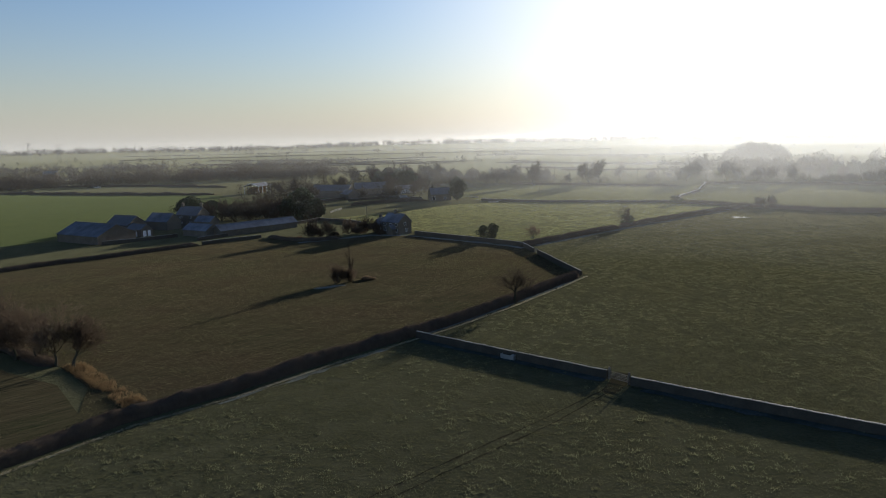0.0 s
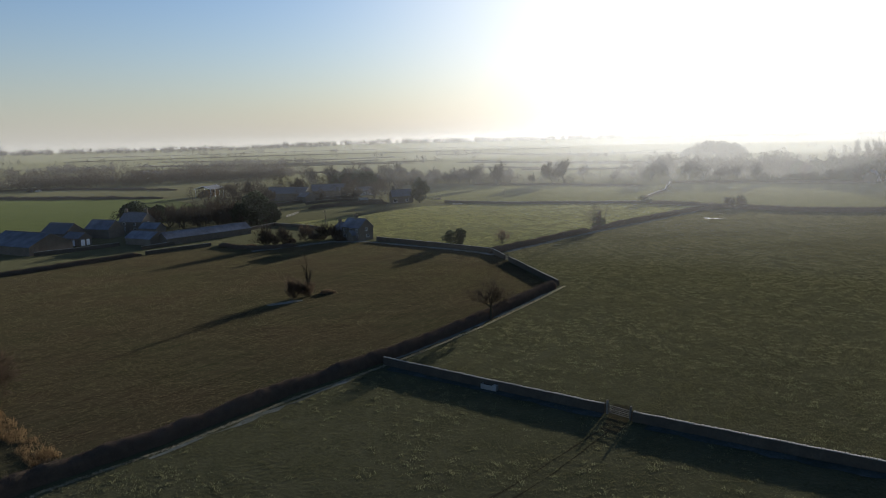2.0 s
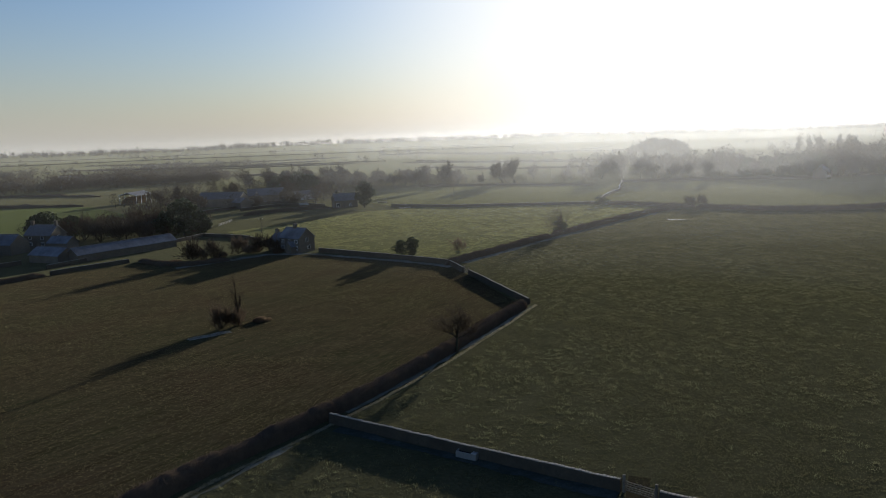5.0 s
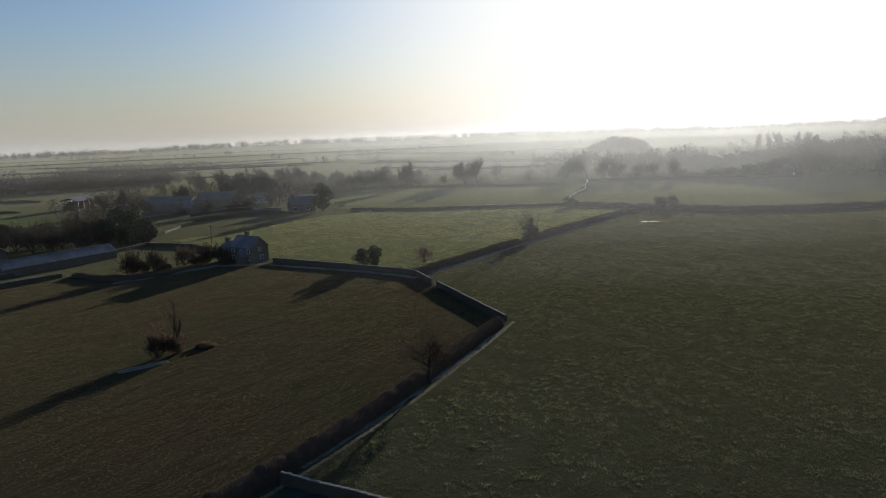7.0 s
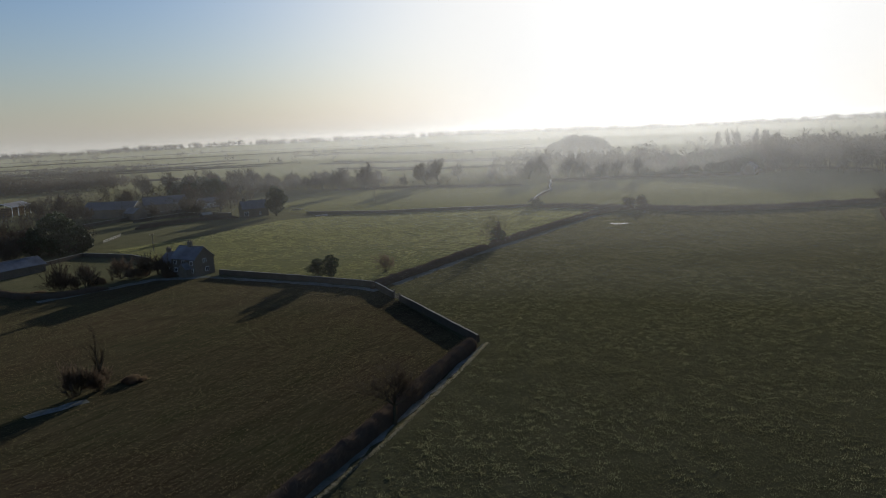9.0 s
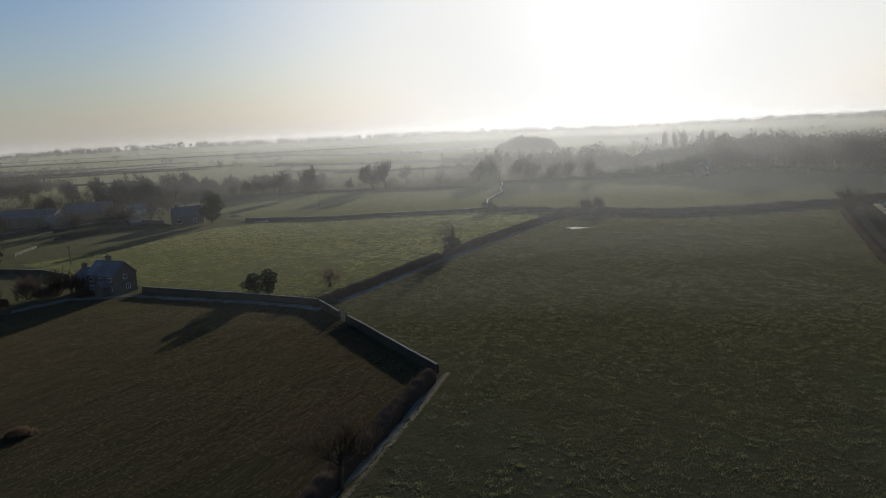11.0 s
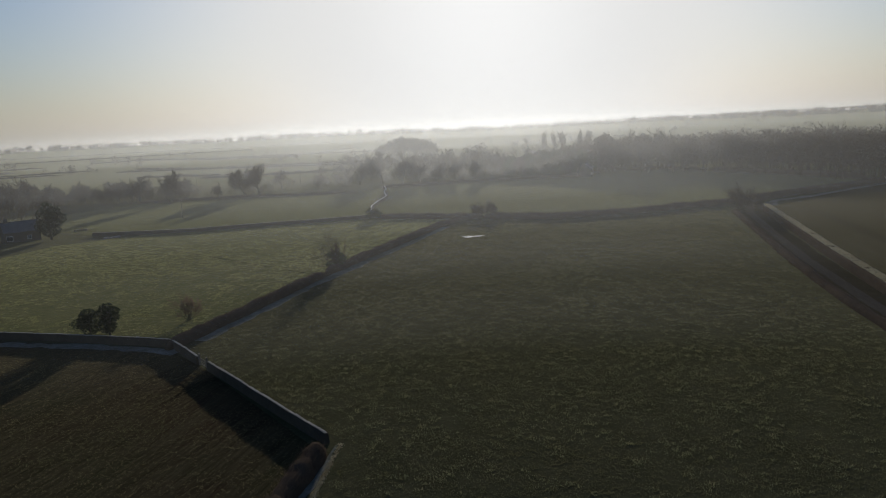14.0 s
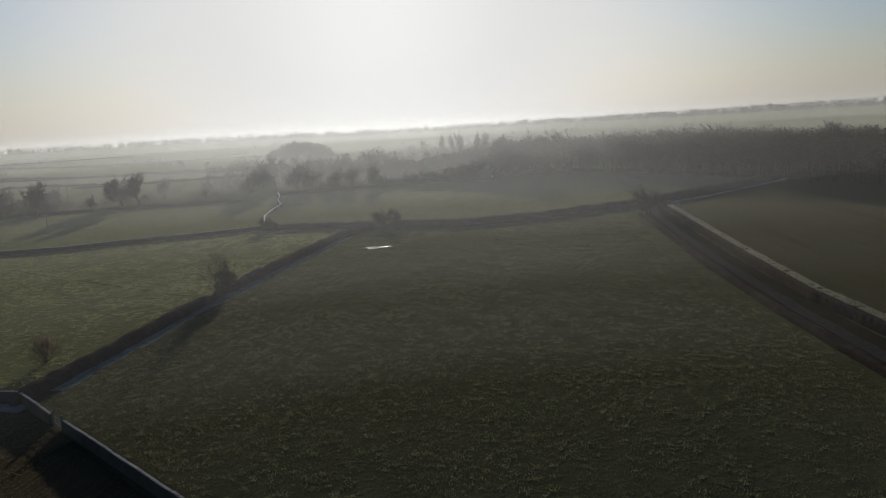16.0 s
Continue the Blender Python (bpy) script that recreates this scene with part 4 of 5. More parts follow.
# the cottage by the wall
gable_building("cottage", 9.35, 259.3, -50, 8.6, 6.2, 4.4, 7.0, "two-storey stone cottage with a frosted slate roof", HOUSE_STONE, SLATE,
               [("s", -2.9, 0.9, 1.2, 1.1), ("s", -2.9, 2.9, 1.2, 1.0), ("s", 0.2, 2.9, 1.2, 1.0), ("s", 3.0, 2.9, 1.2, 1.0), ("s", 3.0, 0.9, 1.2, 1.1), ("e", 0.6, 0.9, 1.1, 1.1), ("e", 0.0, 3.2, 1.0, 1.0)],
               [("s", -1.3, 0, 1.0, 2.05)], [(-0.4, 0, 1.2)], "house")
gable_building("cottage_wing", 5.0, 264.5, -50, 4.9, 5.6, 3.2, 5.2, "lower stone wing joined to the cottage", HOUSE_STONE, DARK_ROOF, [("s", 0.6, 0.9, 1.1, 1.0)], [], [(-1.9, 0, 0.9)], "house")
gable_building("porch", 7.35, 255.4, 40, 2.2, 2.6, 2.1, 3.4, "small gabled stone porch before the cottage", HOUSE_STONE, SLATE, [], [("w", 0, 0, 1.0, 2.0)], [], "porch", 0.15)
# farm among trees, beyond the stubble
gable_building("barn", -97.2, 267.7, -36, 23, 15, 2.8, 6.2, "wide low barn with a frosted sheet roof", PLANK, SLATE, [], [("e", -3, 0, 3.0, 2.6)], [])
gable_building("barn", -94, 290, -33, 12, 8.5, 3.4, 6.4, "boarded barn with a dark frosted roof", PLANK, DARK_ROOF)
gable_building("cart_shed", -85.5, 278, -36, 8, 5, 2.6, 4.2, "open-sided cart shed with pale doors", PLANK, DARK_ROOF, [], [("e", -1, 0, 1.4, 2.1), ("e", 1, 0, 1.2, 2.1), ("s", 1, 0, 1.6, 2.1)], door_material=WHITE)
gable_building("barn", -82, 297, -30, 11, 7.5, 3.4, 6.2, "stone barn with a frosted slate roof", HOUSE_STONE, SLATE)
gable_building("farmhouse", -73, 307, -30, 11, 7, 4.6, 7.6, "stone farmhouse with a gable chimney among trees", HOUSE_STONE, DARK_ROOF, [("s", -3, 1, 1.2, 1.2), ("s", 2, 1, 1.2, 1.2), ("s", -3, 3.1, 1.2, 1.0), ("s", 2, 3.1, 1.2, 1.0), ("e", 0, 3.3, 1.0, 1.0)], [("s", 0, 0, 1.0, 2.0)], [(5, 0, 1.4), (-4.8, 0, 1.2)], "house")
gable_building("outbuilding", -65, 296, -30, 8, 5, 2.8, 4.6, "low stone outbuilding with a frosted roof", HOUSE_STONE, SLATE)
gable_building("long_shed", -43.2, 278.7, 41, 33, 6.5, 2.2, 4.0, "long low stone shed with a frosted roof", HOUSE_STONE, SLATE, [], [("s", -10, 0, 1.4, 1.9), ("s", 4, 0, 1.4, 1.9)])
gable_building("shed", -62, 272.5, -36, 12, 6.5, 2.3, 4.2, "low stone shed with a frosted roof", HOUSE_STONE, SLATE)
# hamlet farther off
gable_building("barn", -22, 432, -25, 24, 11, 4.0, 7.0, "long stone barn with a dark roof", HOUSE_STONE, DARK_ROOF)
gable_building("barn", 0, 440, 5, 19, 9, 4.2, 7.4, "stone barn with a gabled end", HOUSE_STONE, DARK_ROOF)
gable_building("outbuilding", -12, 414, -60, 9, 6, 3.0, 5.0, "small stone outbuilding with a frosted roof", HOUSE_STONE, SLATE)
gable_building("white_shed", 21, 447, 25, 12, 6.5, 2.6, 4.6, "dark-roofed shed with a whitewashed gable", WHITE, DARK_ROOF)
gable_building("house", 37, 388, 8, 11, 7, 3.6, 6.6, "stone house with white windows beside an evergreen", HOUSE_STONE, DARK_ROOF, [("s", -4, 0.6, 1.8, 1.7), ("s", 2, 0.8, 1.2, 1.2)], [], [(-4, 0, 1.2)], "house")
evergreen("round_tree", 45.5, 380, 12, 8.5, "dark round evergreen beside a house", 21, 10, 0.4, 380)
for k, (x, y, h, w) in enumerate(((-29, 315, 13, 11), (-36, 318, 8.5, 7), (-23, 317, 8, 7), (-78, 327, 10, 12), (-70, 330, 8, 8))):
    evergreen("evergreen_tree", x, y, h, w, "big dark evergreen among farm buildings", 80 + k, 11, 0.42, 420)
for k, (x, y, h) in enumerate(((-44, 314, 8), (-50, 308, 7), (-57, 312, 8), (-20, 250, 6), (-15, 254, 5), (-2, 262, 5), (-40, 303, 6), (-46, 326, 9), (-55, 322, 8), (-64, 320, 8), (-50, 334, 8), (-70, 318, 7), (-40, 330, 8))):
    bare_bush("garden_tree", x, y, h, h * 1.05, "leafless garden tree with a brown twiggy head", 100 + k, 10, 4, 4, 0.04, "garden trees")
for k, (x, y, h) in enumerate(((-36, 408, 8), (-30, 398, 9), (-5, 402, 7), (8, 412, 8), (14, 398, 7), (24, 404, 9), (-44, 440, 10), (12, 455, 10), (30, 430, 9), (-52, 425, 9), (-20, 455, 10))):
    c = copy_thing(stock[k % 6], pose(x, y, 0, 0, 0, 50 * k))
    c.scale = (h / 17,) * 3
    tagged(c, "bare tree among the hamlet's yards", group="hamlet trees")
# paddock walls and hedges
hedge([(-135, 178), (-101, 206), (-91, 217), (-78, 226.5), (-66, 238), (-57, 245.5)], 2.0, 1.3, "low ragged hedge along the field's edge", 41, 0.8, 16)
stone_wall([(-56, 246.5), (-49.4, 252), (-38.5, 258.8)], 1.1, "short dry stone wall by the paddock", seed=9)
stone_wall([(-60, 258), (-52, 267), (-28.6, 299.5), (-22, 309), (-8, 297), (-2, 286)], 1.1, "stone wall round the cottage paddock", seed=10, step=1.0)
for k, (x, y, h, w) in enumerate(((-13, 258, 1.6, 5), (-3, 262.5, 2.6, 5.0), (-25, 250, 1.2, 5), (3.5, 257.5, 1.6, 3.5))):
    thicket(x, y, h, w, "brown overgrown garden shrub", 300 + k, "shrub", 8, 300, 0.2)
for k, (x, y, h, w) in enumerate(((-8, 262, 4.6, 6), (1.5, 260.5, 4.2, 5), (-18, 253, 3.0, 5), (-5, 258.5, 2.6, 4))):
    bare_bush("shrub", x, y, h, w, "brown leafless garden shrub", 320 + k, 12, 4, 4, 0.035, "garden shrubs", BROWN_TWIG)
hedge([(-36, 260), (-28, 250), (-20, 246), (-10, 250)], 2.2, 1.2, "brown scrub along the paddock", 43, 0.8, 20, name="scrub", group="thickets")

# yards and walls of the farm and hamlet
stone_wall([(-91, 255), (-80, 262), (-70, 270)], 1.2, "low yard wall before the barns", seed=21, step=1.0)
stone_wall([(-31, 395), (-17, 410), (2, 431), (14, 428)], 1.3, "yard wall in the hamlet", seed=22, step=1.2)
stone_wall([(-12, 398), (6, 412), (18, 408), (28, 396)], 1.3, "garden wall in the hamlet", seed=23, step=1.2)
stone_wall([(-45, 400), (-60, 380), (-62, 350), (-40, 338), (-24, 326)], 1.2, "field wall behind the farm", seed=24, step=1.2)
hedge([(-22, 320), (-34, 342), (-50, 352), (-70, 345)], 3, 2.4, "dark overgrown hedge behind the farmyard", 71, 1.0, 14)
hedge([(-10, 372), (4, 382), (20, 386), (30, 384)], 2.4, 1.8, "dark garden hedge by the houses", 72, 1.0, 14)
gable_building("garden_shed", 17.4, 391, 20, 4.2, 3.0, 1.9, 2.7, "small shed with a pale frosted roof", PLANK, COPING, [], [("s", 0, 0, 0.9, 1.8)], [], "shed", 0.15)
for k, (x, y, a, l) in enumerate(((367, 546, 20, 11), (417, 552, -15, 12), (312, 393, 35, 9), (328, 486, 10, 12), (402, 533, 0, 10), (-173, 741, 15, 11), (-154, 711, -20, 10), (-330, 790, 5, 14))):
    gable_building("house", x, y, a, l, 7, 4.4, 7.2, "pale house half hidden by misty trees", WHITE if k == 5 else HOUSE_STONE, COPING if k % 2 else SLATE, [("s", -2.5, 1, 1.2, 1.2), ("s", 2.5, 1, 1.2, 1.2), ("s", 0, 3, 1.2, 1.0)], [("s", 0, 0, 1.0, 2.0)], [(l * 0.4, 0, 1.1)], "house", group="far houses")


def open_barn(x, y, turn):
    base = holder("hay_barn", x, y, 0, turn)
    for u in (-8, -2.7, 2.7, 8):
        for v in (-5, 5):
            part("post", Shape().box(u, v, -0.1, 0.25, 0.25, 5.0), STEEL, base)
    for sg in (-1, 1):
        r = Shape()
        r.add([(-8.6, sg * 5.6, 4.7), (8.6, sg * 5.6, 4.7), (8.6, 0, 6.5), (-8.6, 0, 6.5), (-8.6, sg * 5.6, 4.85), (8.6, sg * 5.6, 4.85), (8.6, 0, 6.65), (-8.6, 0, 6.65)],
              [(0, 1, 2, 3), (7, 6, 5, 4), (0, 4, 5, 1), (1, 5, 6, 2), (3, 2, 6, 7), (0, 3, 7, 4)])
        part("roof", r, DARK_ROOF, base)
        for u in (-8.65, 8.65):
            part("bargeboard", Shape().tube((u, sg * 5.6, 4.8), (u, 0, 6.6), 0.16, 0.16, 4), WHITE, base, "white bargeboard")
    for k in range(6):
        part("bale_stack", Shape().box(-6.5 + 2.6 * k, 1.0, 0, 2.4, 6, 2.4 + 0.8 * (k % 3), 0.02 * k, 0.97), BRACKEN, base)
    return tagged(base, "open-sided hay barn with white-edged gable", "barn")


open_barn(-73, 482, 70)


def utility_pole(x, y, h, turn, label="tall dark wooden utility pole"):
    base = holder("utility_pole", x, y, 0, turn)
    part("pole", Shape().tube((0, 0, -0.2), (0, 0, h), 0.15, 0.10, 8, True), WOOD, base)
    part("crossarm", Shape().box(0, 0, h - 0.5, 1.6, 0.12, 0.12), WOOD, base)
    for u in (-0.7, 0, 0.7):
        part("insulator", Shape().tube((u, 0, h - 0.38), (u, 0, h - 0.2), 0.06, 0.04, 6, True), WHITE, base)
    return tagged(base, label, "pole", "utility poles")


for x, y, h, a in ((-1.6, 307, 5.6, 30), (-30, 345, 8, 30), (196, 520, 9, 10), (140, 545, 9, 10), (95, 402, 8, 20)):
    utility_pole(x, y, h, a)


def rail_fence(x0, y0, x1, y1, label):
    l = math.hypot(x1 - x0, y1 - y0)
    base = holder("rail_fence", x0, y0, 0, math.degrees(math.atan2(y1 - y0, x1 - x0)))
    n = int(l / 1.7)
    for k in range(n + 1):
        part("post", Shape().box(l * k / n, 0, -0.1, 0.14, 0.14, 1.25, 0, 0.95), COPING, base)
    for z in (0.45, 0.9):
        part("rail", Shape().box(l / 2, 0, z, l, 0.06, 0.12), COPING, base)
    return tagged(base, label, "fence")


rail_fence(-18.5, 337, -14, 352, "white-painted post and rail fence")


def rubble(x, y, label, n, size, seed, material):
    r_ = random.Random(seed)
    base = holder("rubble_heap", x, y)
    for k in range(n):
        part("slab", Shape().box(r_.uniform(-2.4, 2.4), r_.uniform(-1, 1), 0, size * r_.uniform(0.6, 1.6), size * r_.uniform(0.4, 1), size * r_.uniform(0.15, 0.5), r_.uniform(0, 3), 0.9), material, base)
    return tagged(base, label, "heap")


rubble(62.5, 366.5, "heap of pale slabs beside the far wall", 9, 1.1, 4, COPING)
rubble(58, 398, "pale heap of straw by the houses", 5, 1.3, 5, DRY)


def car(x, y, turn, colour, label):
    base = holder("car", x, y, 0, turn)
    prof = [(-2.1, 0.35), (-2.15, 0.8), (-1.3, 0.95), (-0.75, 1.45), (0.75, 1.48), (1.5, 0.95), (2.1, 0.85), (2.12, 0.35)]
    s = Shape()
    for v, k in ((-0.82, 0.92), (-0.88, 1.0), (0.88, 1.0), (0.82, 0.92)):
        s.v += [(px, v, pz if k == 1 else pz * 0.98 + 0.01) for px, pz in prof]
    m = len(prof)
    for q in range(3):
        for k in range(m):
            a, b = q * m + k, q * m + (k + 1) % m
            s.f.append((a, b, b + m, a + m))
    s.f += [tuple(range(m - 1, -1, -1)), tuple(range(3 * m, 4 * m))]
    part("body", s, colour, base)
    part("windscreen", Shape().add([(0.82, -0.7, 1.42), (0.82, 0.7, 1.42), (1.47, 0.75, 0.99), (1.47, -0.75, 0.99)], [(0, 1, 2, 3)]), GLASS_DARK, base)
    for sg in (-1, 1):
        part("side_window", Shape().box(0.05, sg * 0.885, 1.0, 1.7, 0.02, 0.36), GLASS_DARK, base)
        for u in (-1.3, 1.3):
            wh = part("wheel", Shape().tube((u, sg * 0.72, 0.32), (u, sg * 0.93, 0.32), 0.32, 0.32, 12, True), GLASS_DARK, base)
            part("rim", Shape().tube((u, sg * 0.93, 0.32), (u, sg * 0.95, 0.32), 0.2, 0.18, 10, True), STEEL, wh)
    return tagged(base, label, "car")


car(-217, 589, 10, GLASS_DARK, "dark parked car in a far field")
car(-212, 590, 15, STEEL, "silver parked car in a far field")


def pylon(x, y, h):
    base = holder("pylon", x, y, land(x, y) - 0.5, 20)
    for a in range(4):
        c, q = (1, 1, -1, -1)[a], (1, -1, -1, 1)[a]
        part("leg", Shape().tube((c * 4, q * 4, 0), (c * 0.8, q * 0.8, h), 0.25, 0.14, 4), LATTICE, base)
    for k in range(6):
        z0, z1 = h * k / 6, h * (k + 1) / 6
        w0, w1 = 4 - 3.2 * k / 6, 4 - 3.2 * (k + 1) / 6
        part("brace", Shape().tube((-w0, -w0, z0), (w1, -w1, z1), 0.12, 0.12, 3).tube((w0, -w0, z0), (-w1, -w1, z1), 0.12, 0.12, 3), LATTICE, base)
    for z in (0.72, 0.85, 0.97):
        part("arm", Shape().box(0, 0, h * z, 13, 0.5, 0.5), LATTICE, base)
    return tagged(base, "distant steel lattice electricity pylon", "pylon", "pylons")


pylon(-790, 1785, 38)
pylon(-740, 1825, 32)
# slender poplars in the park
for k, (x, y) in enumerate(((462, 582), (468, 578), (474, 585), (481, 571), (487, 566), (456, 590))):
    c = copy_thing(stock[k], pose(x, y, 0, 0, 0, 40 * k))
    c.scale = (0.42, 0.42, 1.12)
    tagged(c, "tall slender bare poplar in the misty park", group="poplars")

# the near corner: thicket, ditch and dead growth
for k, (x, y, h) in enumerate(((-49, 115.5, 8.6), (-53.5, 119.5, 8.2), (-46, 114.5, 6.6), (-60, 125, 7.6), (-66, 131, 8.0), (-57, 120, 6.5), (-72, 137, 8))):
    bare_tree("thicket_tree", x, y, h, "leafless thicket tree with a dense brown head", 130 + k, 5, 4, 0.7, 0.3, 0.2, 0.02, squash=1.25, twig_mat=BROWN_TWIG, group="corner thicket", clear=0.5)
hedge([(-72, 140), (-62, 127.5), (-54, 119.5), (-49, 115.5)], 2.6, 0.8, "brown tangle of bramble along a ditch", 45, 0.5, 60, 0.7, 0.02, name="bramble", rough=0.35, group="thickets")


# ---- gates, trough ----
def field_gate(x0, y0, x1, y1, label):
    base = holder("field_gate", x0, y0, 0, math.degrees(math.atan2(y1 - y0, x1 - x0)))
    l = math.hypot(x1 - x0, y1 - y0)
    for u in (0, l):
        part("gate_post", Shape().box(u, 0, -0.2, 0.24, 0.24, 1.95, 0, 0.92), WOOD, base)
    for k in range(5):
        part("rail", Shape().box(l / 2, 0, 0.22 + 0.22 * k, l - 0.35, 0.05, 0.09), WOOD, base)
    for u in (0.25, l - 0.25, l / 2):
        part("stile", Shape().box(u, 0.05, 0.18, 0.09, 0.05, 1.05), WOOD, base)
    a, b = Vector((0.3, -0.05, 0.25)), Vector((l / 2, -0.05, 1.15))
    part("brace", Shape().tube(a, b, 0.045, 0.045, 4), WOOD, base)
    return tagged(base, label, "gate", "field gates")


field_gate(33.0, 95.9, 34.9, 93.3, "weathered five-bar wooden gate between tall posts")
field_gate(47.6, 203.0, 47.3, 205.7, "wooden field gate in a stone wall")


def trough(x, y, turn):
    base = holder("water_trough", x, y, 0, turn)
    s = Shape()
    l, w, h, t = 2.4, 0.8, 0.7, 0.07
    s.box(0, -w / 2, 0, l, t, h).box(0, w / 2, 0, l, t, h).box(-l / 2 + t / 2, 0, 0, t, w - t, h).box(l / 2 - t / 2, 0, 0, t, w - t, h).box(0, 0, 0.05, l - 2 * t, w - t, t)
    part("trough_body", s, STEEL, base)
    part("water", Shape().box(0, 0, 0.5, l - 2 * t - 0.01, w - t - 0.01, 0.02), GLASS_DARK, base)
    part("float_cover", Shape().box(l / 2 - 0.3, 0, h, 0.6, w + 0.05, 0.06), STEEL, base)
    return tagged(base, "galvanised cattle trough beside a stone wall", "trough")


trough(20.9, 107.4, -44.5)

# ---- water, grass, mist ----
WATER = tex_material("puddle_water", ((0.03, 0.032, 0.03), (0.04, 0.04, 0.036), (0.035, 0.035, 0.03)), (0.3, 2.0), 0.03, 0.02, 0.01, spec=1.0)


def puddle(x, y, a, b, turn):
    r_ = random.Random(3)
    s = Shape()
    n = 26
    pts = []
    for k in range(n):
        t = 2 * math.pi * k / n
        q = 1 + 0.25 * math.sin(3 * t + 1) + r_.uniform(-0.08, 0.08)
        px, py = a * q * math.cos(t), b * q * math.sin(t)
        pts.append((x + px * math.cos(turn) - py * math.sin(turn), y + px * math.sin(turn) + py * math.cos(turn), 0.05))
    s.add(pts, [tuple(range(n))])
    return tagged(part("puddle", s, WATER), "bright flooded hollow in the pasture", "water", kind="structure")


puddle(143.8, 270.4, 3.2, 1.6, -0.6)


def tussocks(name, poly, n, lo, hi, label, material, seed, blades=6, clump=0.35, rows=0.0, width=0.08, patch=0.35):
    """Clumps of pointed blades strewn over a field, thicker in some patches than in others."""
    r_ = np.random.RandomState(seed)
    px, py = np.array([p[0] for p in poly]), np.array([p[1] for p in poly])
    made, xs, ys = 0, [], []
    ph = r_.uniform(0, 6.28, 12)
    while made < n:
        x, y = r_.uniform(px.min(), px.max(), 2 * n), r_.uniform(py.min(), py.max(), 2 * n)
        hit = np.zeros(len(x), bool)
        for i in range(len(px)):
            xi, yi, xj, yj = px[i], py[i], px[i - 1], py[i - 1]
            if yi != yj:
                hit ^= ((yi > y) != (yj > y)) & (x < (xj - xi) * (y - yi) / (yj - yi) + xi)
        wave = np.zeros(len(x))
        for q in range(6):
            k = 0.07 * 1.9 ** q
            wave += np.sin(x * k * math.cos(ph[q]) + y * k * math.sin(ph[q]) + ph[q + 6] + 1.7 * np.sin(y * k * 0.6 + ph[q]))
        hit &= r_.uniform(0, 1, len(x)) < 0.6 + patch * wave
        xs.append(x[hit])
        ys.append(y[hit])
        made += int(hit.sum())
    x, y = np.concatenate(xs)[:n], np.concatenate(ys)[:n]
    if rows:
        # drill rows run beside the long hedge
        u, v = x * 0.777 + y * 0.629, -x * 0.629 + y * 0.777
        v = np.round(v / rows) * rows + r_.normal(0, 0.26 * rows, n)
        x, y = u * 0.777 - v * 0.629, u * 0.629 + v * 0.777
    h = np.repeat(r_.uniform(lo, hi, n), blades)
    w = np.repeat(clump * r_.uniform(0.5, 1.5, n), blades)
    m = n * blades
    bx, by = np.repeat(x, blades) + r_.normal(0, 0.33, m) * w, np.repeat(y, blades) + r_.normal(0, 0.33, m) * w
    a, wd = r_.uniform(0, 6.283, m), width * r_.uniform(0.7, 1.8, m)
    co = np.zeros((m, 3, 3), np.float32)
    co[:, 0] = np.stack([bx - wd * np.cos(a), by - wd * np.sin(a), np.full(m, -0.02)], 1)
    co[:, 1] = np.stack([bx + wd * np.cos(a), by + wd * np.sin(a), np.full(m, -0.02)], 1)
    co[:, 2] = np.stack([bx + r_.uniform(-.5, .5, m) * h, by + r_.uniform(-.5, .5, m) * h, h * r_.uniform(0.6, 1, m)], 1)
    me = bpy.data.meshes.new(name)
    me.vertices.add(3 * m)
    me.vertices.foreach_set("co", co.ravel())
    me.loops.add(3 * m)
    me.loops.foreach_set("vertex_index", np.arange(3 * m, dtype=np.int32))
    me.polygons.add(m)
    me.polygons.foreach_set("loop_start", np.arange(0, 3 * m, 3, dtype=np.int32))
    me.materials.append(material)
    me.update(calc_edges=True)
    return tagged(new(name, me), label, "grass", kind="stuff")


tussocks("grass_tussocks", NEAR_EDGE, 60000, 0.06, 0.16, "rough grazed grass tussocks", TUFT, 1, 4, 0.5, 0, 0.03, 0.1)
tussocks("grass_tussocks", BIG_EDGE, 170000, 0.06, 0.17, "rough grazed grass tussocks across the big pasture", TUFT, 2, 4, 0.5, 0, 0.035, 0.1)
tussocks("grass_tussocks", MID_EDGE, 11000, 0.10, 0.26, "coarse grass tussocks with backlight put into their colour", SUN_TUFT, 3, 12, 0.8, 0, 0.06, 0.5)
for poly, n, seed in ((EAST_EDGE, 14000, 31), (WEST_EDGE, 9000, 32)):
    tussocks("grass_tussocks", poly, n, 0.1, 0.24, "grazed grass of a far pasture", TUFT, seed, 5, 0.8, 0, 0.07, 0.2)
tussocks("stubble_tufts", STUBBLE_EDGE, 150000, 0.06, 0.17, "short stubble standing in drill rows", STRAW, 4, 3, 0.25, 0.75, 0.045, 0.12)
BANK = [(-47.5, 114.5), (-45.5, 116.5), (-30, 97.2), (-32.2, 95)]
tussocks("dead_bracken", BANK, 1300, 0.25, 0.8, "sunlit rusty dead bracken on a bank", BRACKEN, 21, 6, 0.6, 0, 0.022, 0.15)
for poly, n, seed in ((NEAR_EDGE, 3600, 11), (BIG_EDGE, 11000, 12), (MID_EDGE, 5000, 13)):
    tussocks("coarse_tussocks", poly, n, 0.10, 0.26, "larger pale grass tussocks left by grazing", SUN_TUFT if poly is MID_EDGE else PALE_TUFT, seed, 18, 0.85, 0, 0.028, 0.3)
VERGE = [(-39, 77), (-29, 88.7), (-18, 97.2), (-5, 110), (5, 118.4), (14.3, 126.7), (27.1, 139.6), (43.7, 158.5), (50.6, 166.9), (51.5, 168)]
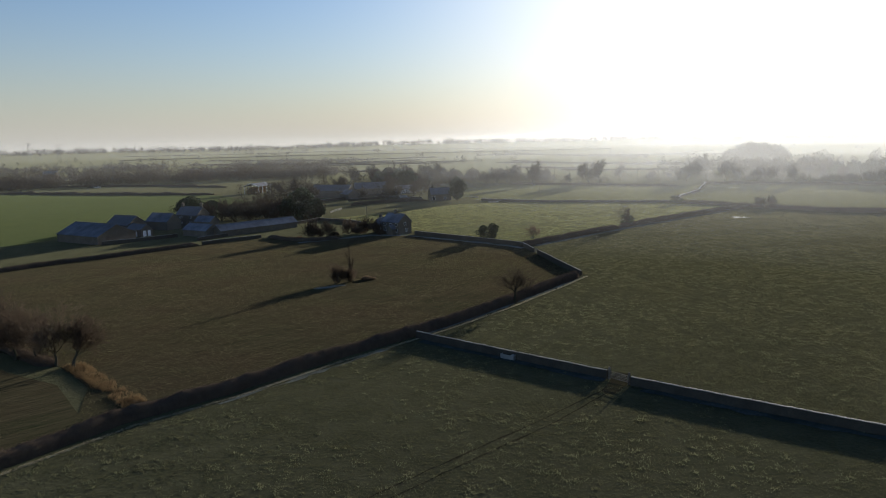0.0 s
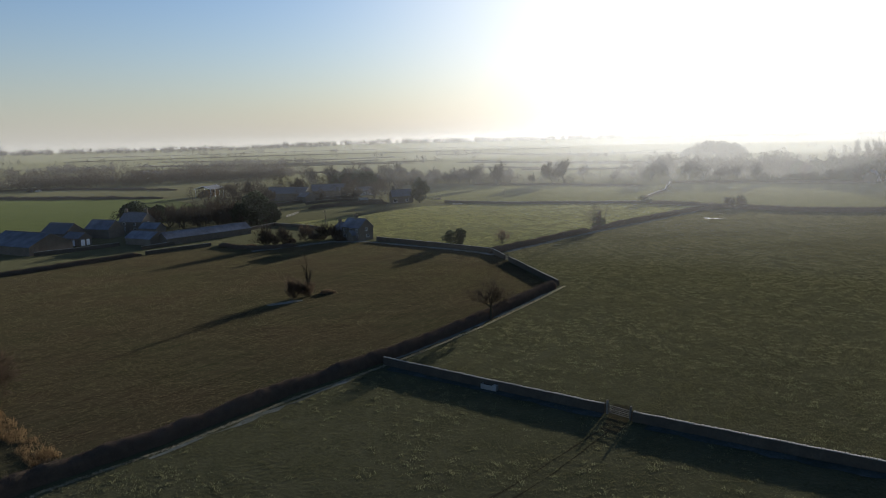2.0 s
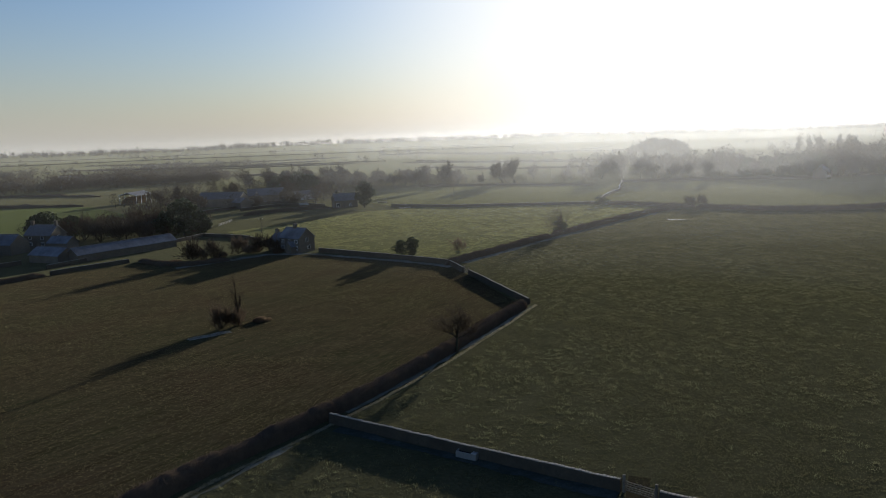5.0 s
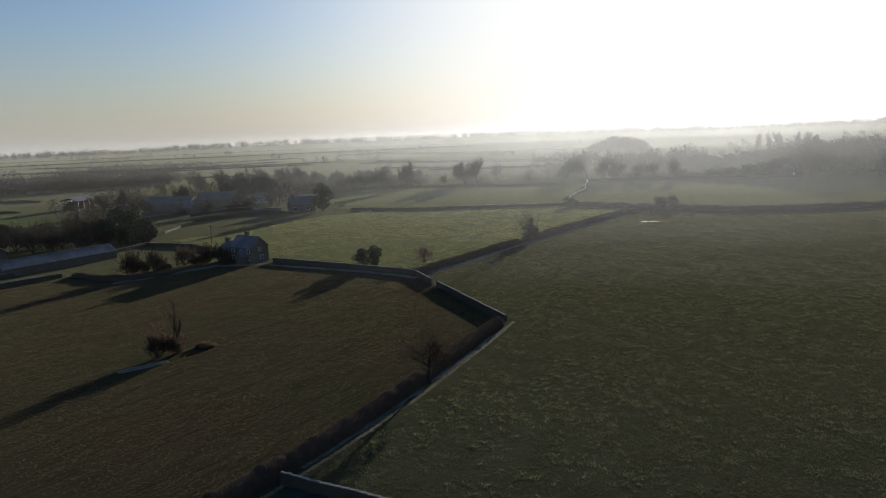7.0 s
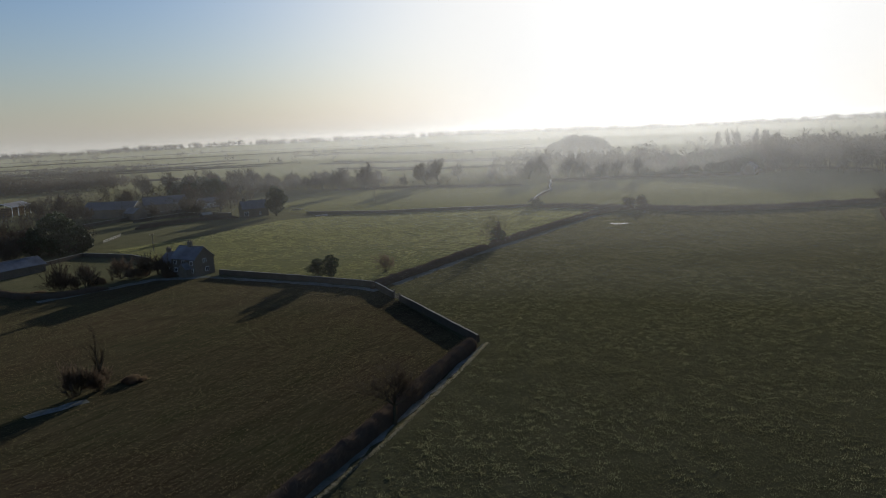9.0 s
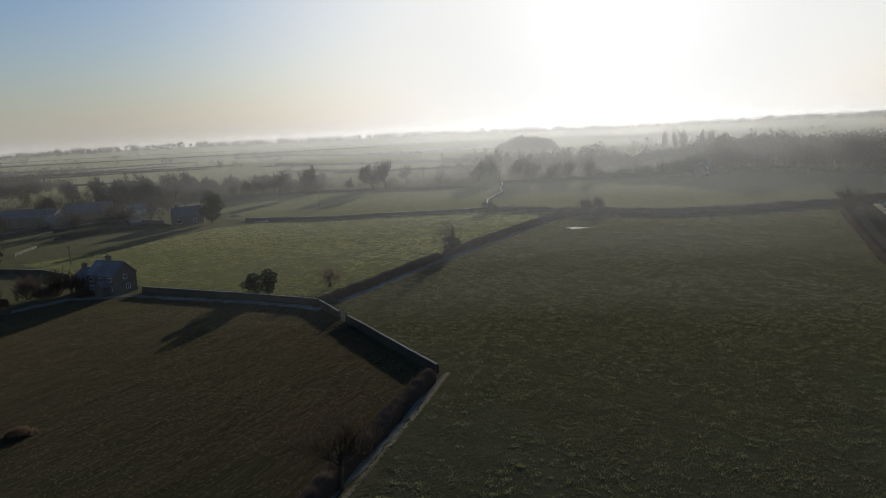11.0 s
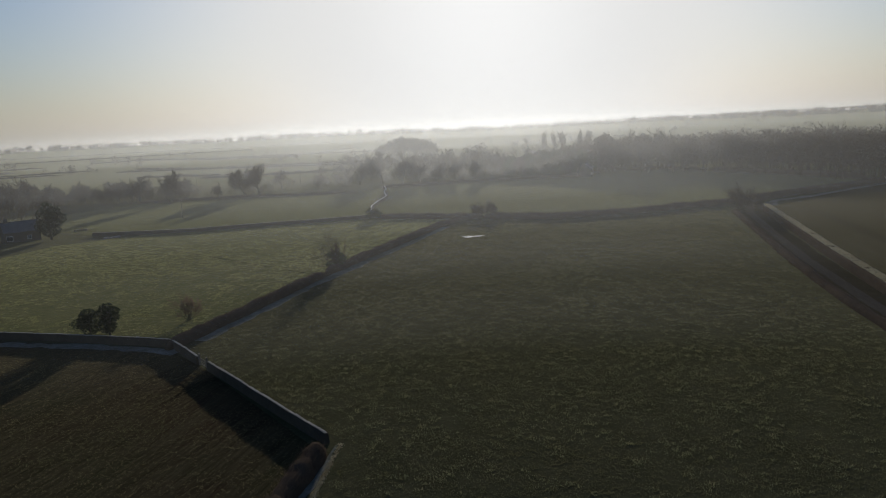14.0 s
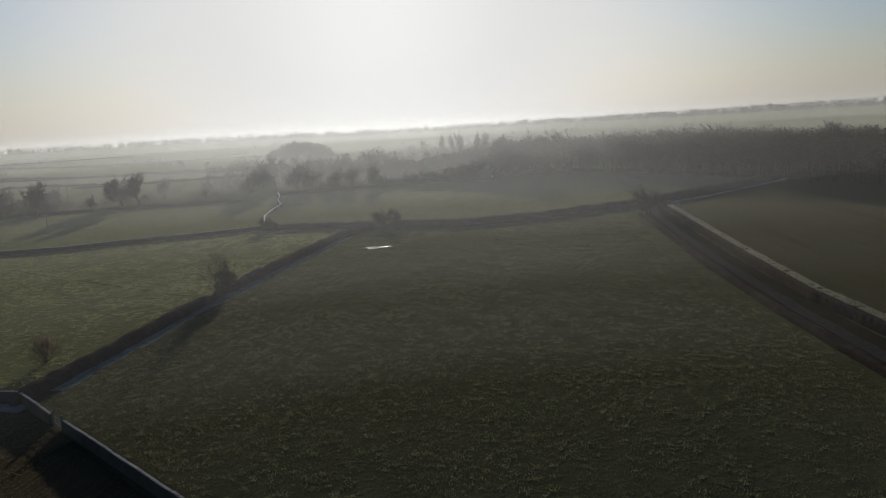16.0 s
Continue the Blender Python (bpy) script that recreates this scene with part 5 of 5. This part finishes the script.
edge_poly = [(x - 0.15, y + 0.15) for x, y in VERGE] + [(x + 0.15, y - 0.15) for x, y in reversed(VERGE)]
tussocks("verge_grass", edge_poly, 5000, 0.08, 0.24, "pale dead grass along the hedge foot", DRY, 5, 5, 0.3, 0, 0.018, 0.1)


top_poly = []
for sg in (1, -1):
    for x, y in (TALL if sg > 0 else reversed(TALL)):
        top_poly.append((x - sg * 0.72 * 0.85, y + sg * 0.70 * 0.85))
top = tussocks("hedge_top_twigs", top_poly, 12000, 0.10, 0.28, "pale frosted cut twigs on the hedge top", DRY, 6, 5, 0.3, 0, 0.035, 0.05)
top.location.z = 2.06


def mist_material(thin, low, high, west):
    """Sheet standing in for haze: mostly clear, the rest lets sunlight through softly; thinner to the north-west."""
    m = bpy.data.materials.new("mist")
    m.use_nodes = True
    n, l = m.node_tree.nodes, m.node_tree.links
    n.remove(n["Principled BSDF"])
    clear, soft, mix = n.new("ShaderNodeBsdfTransparent"), n.new("ShaderNodeBsdfTranslucent"), n.new("ShaderNodeMixShader")
    soft.inputs["Color"].default_value = (0.91, 0.92, 0.93, 1)
    co, sep = n.new("ShaderNodeTexCoord"), n.new("ShaderNodeSeparateXYZ")
    l.new(co.outputs["Object"], sep.inputs["Vector"])

    def ramp(value, a, b, lo, hi):
        r = n.new("ShaderNodeMapRange")
        r.interpolation_type = "SMOOTHSTEP"
        for key, v in (("From Min", a), ("From Max", b), ("To Min", lo), ("To Max", hi)):
            r.inputs[key].default_value = v
        l.new(value, r.inputs["Value"])
        return r.outputs["Result"]

    def times(a, b):
        k = n.new("ShaderNodeMath")
        k.operation = "MULTIPLY"
        l.new(a, k.inputs[0])
        l.new(b, k.inputs[1])
        return k.outputs["Value"]

    across = n.new("ShaderNodeVectorMath")
    across.operation = "NORMALIZE"
    l.new(co.outputs["Object"], across.inputs[0])
    side = n.new("ShaderNodeSeparateXYZ")
    l.new(across.outputs["Vector"], side.inputs["Vector"])
    tex = n.new("ShaderNodeTexNoise")
    tex.inputs["Scale"].default_value, tex.inputs["Detail"].default_value = 0.006, 3
    l.new(co.outputs["Object"], tex.inputs["Vector"])
    fac = times(ramp(sep.outputs["Z"], -1.5, low, 0, thin), ramp(sep.outputs["Z"], 26, high, 1, 0))
    # opacity peaks near the sun's bearing to imitate its glare in the haze
    fac = times(fac, ramp(side.outputs["X"], -0.15, 0.55, west, 1.0))
    fac = times(fac, ramp(side.outputs["X"], 0.62, 0.9, 1.0, 0.35))
    fac = times(fac, ramp(tex.outputs["Fac"], 0.3, 0.7, 0.8, 1.15))
    l.new(fac, mix.inputs["Fac"])
    l.new(clear.outputs["BSDF"], mix.inputs[1])
    l.new(soft.outputs["BSDF"], mix.inputs[2])
    l.new(mix.outputs["Shader"], n["Material Output"].inputs["Surface"])
    return m


def mist_bank(radius, thin, low, high, west):
    s = Shape()
    n = 60
    for k in range(n + 1):
        a = radians(-60 + 180 * k / n)
        x, y = radius * math.sin(a), radius * math.cos(a)
        s.v += [(x, y, -2), (x, y, high)]
        if k:
            i = 2 * k
            s.f.append((i - 2, i, i + 1, i - 1))
    bank = tagged(part("mist_bank", s, mist_material(thin, low, high, west), smooth=True), "translucent sheet standing in for sunlit haze over the fields", "mist", "mist banks", "stuff")
    bank.location = (15, 70, 0)
    return bank


for radius, thin, west, top in ((130, 0.015, 0.1, 60), (180, 0.023, 0.1, 60), (240, 0.035, 0.15, 60), (320, 0.053, 0.2, 60), (430, 0.072, 0.2, 60), (600, 0.092, 0.25, 54), (900, 0.13, 0.3, 46), (1500, 0.17, 0.35, 42)):
    mist_bank(radius, thin, 7, top, west)
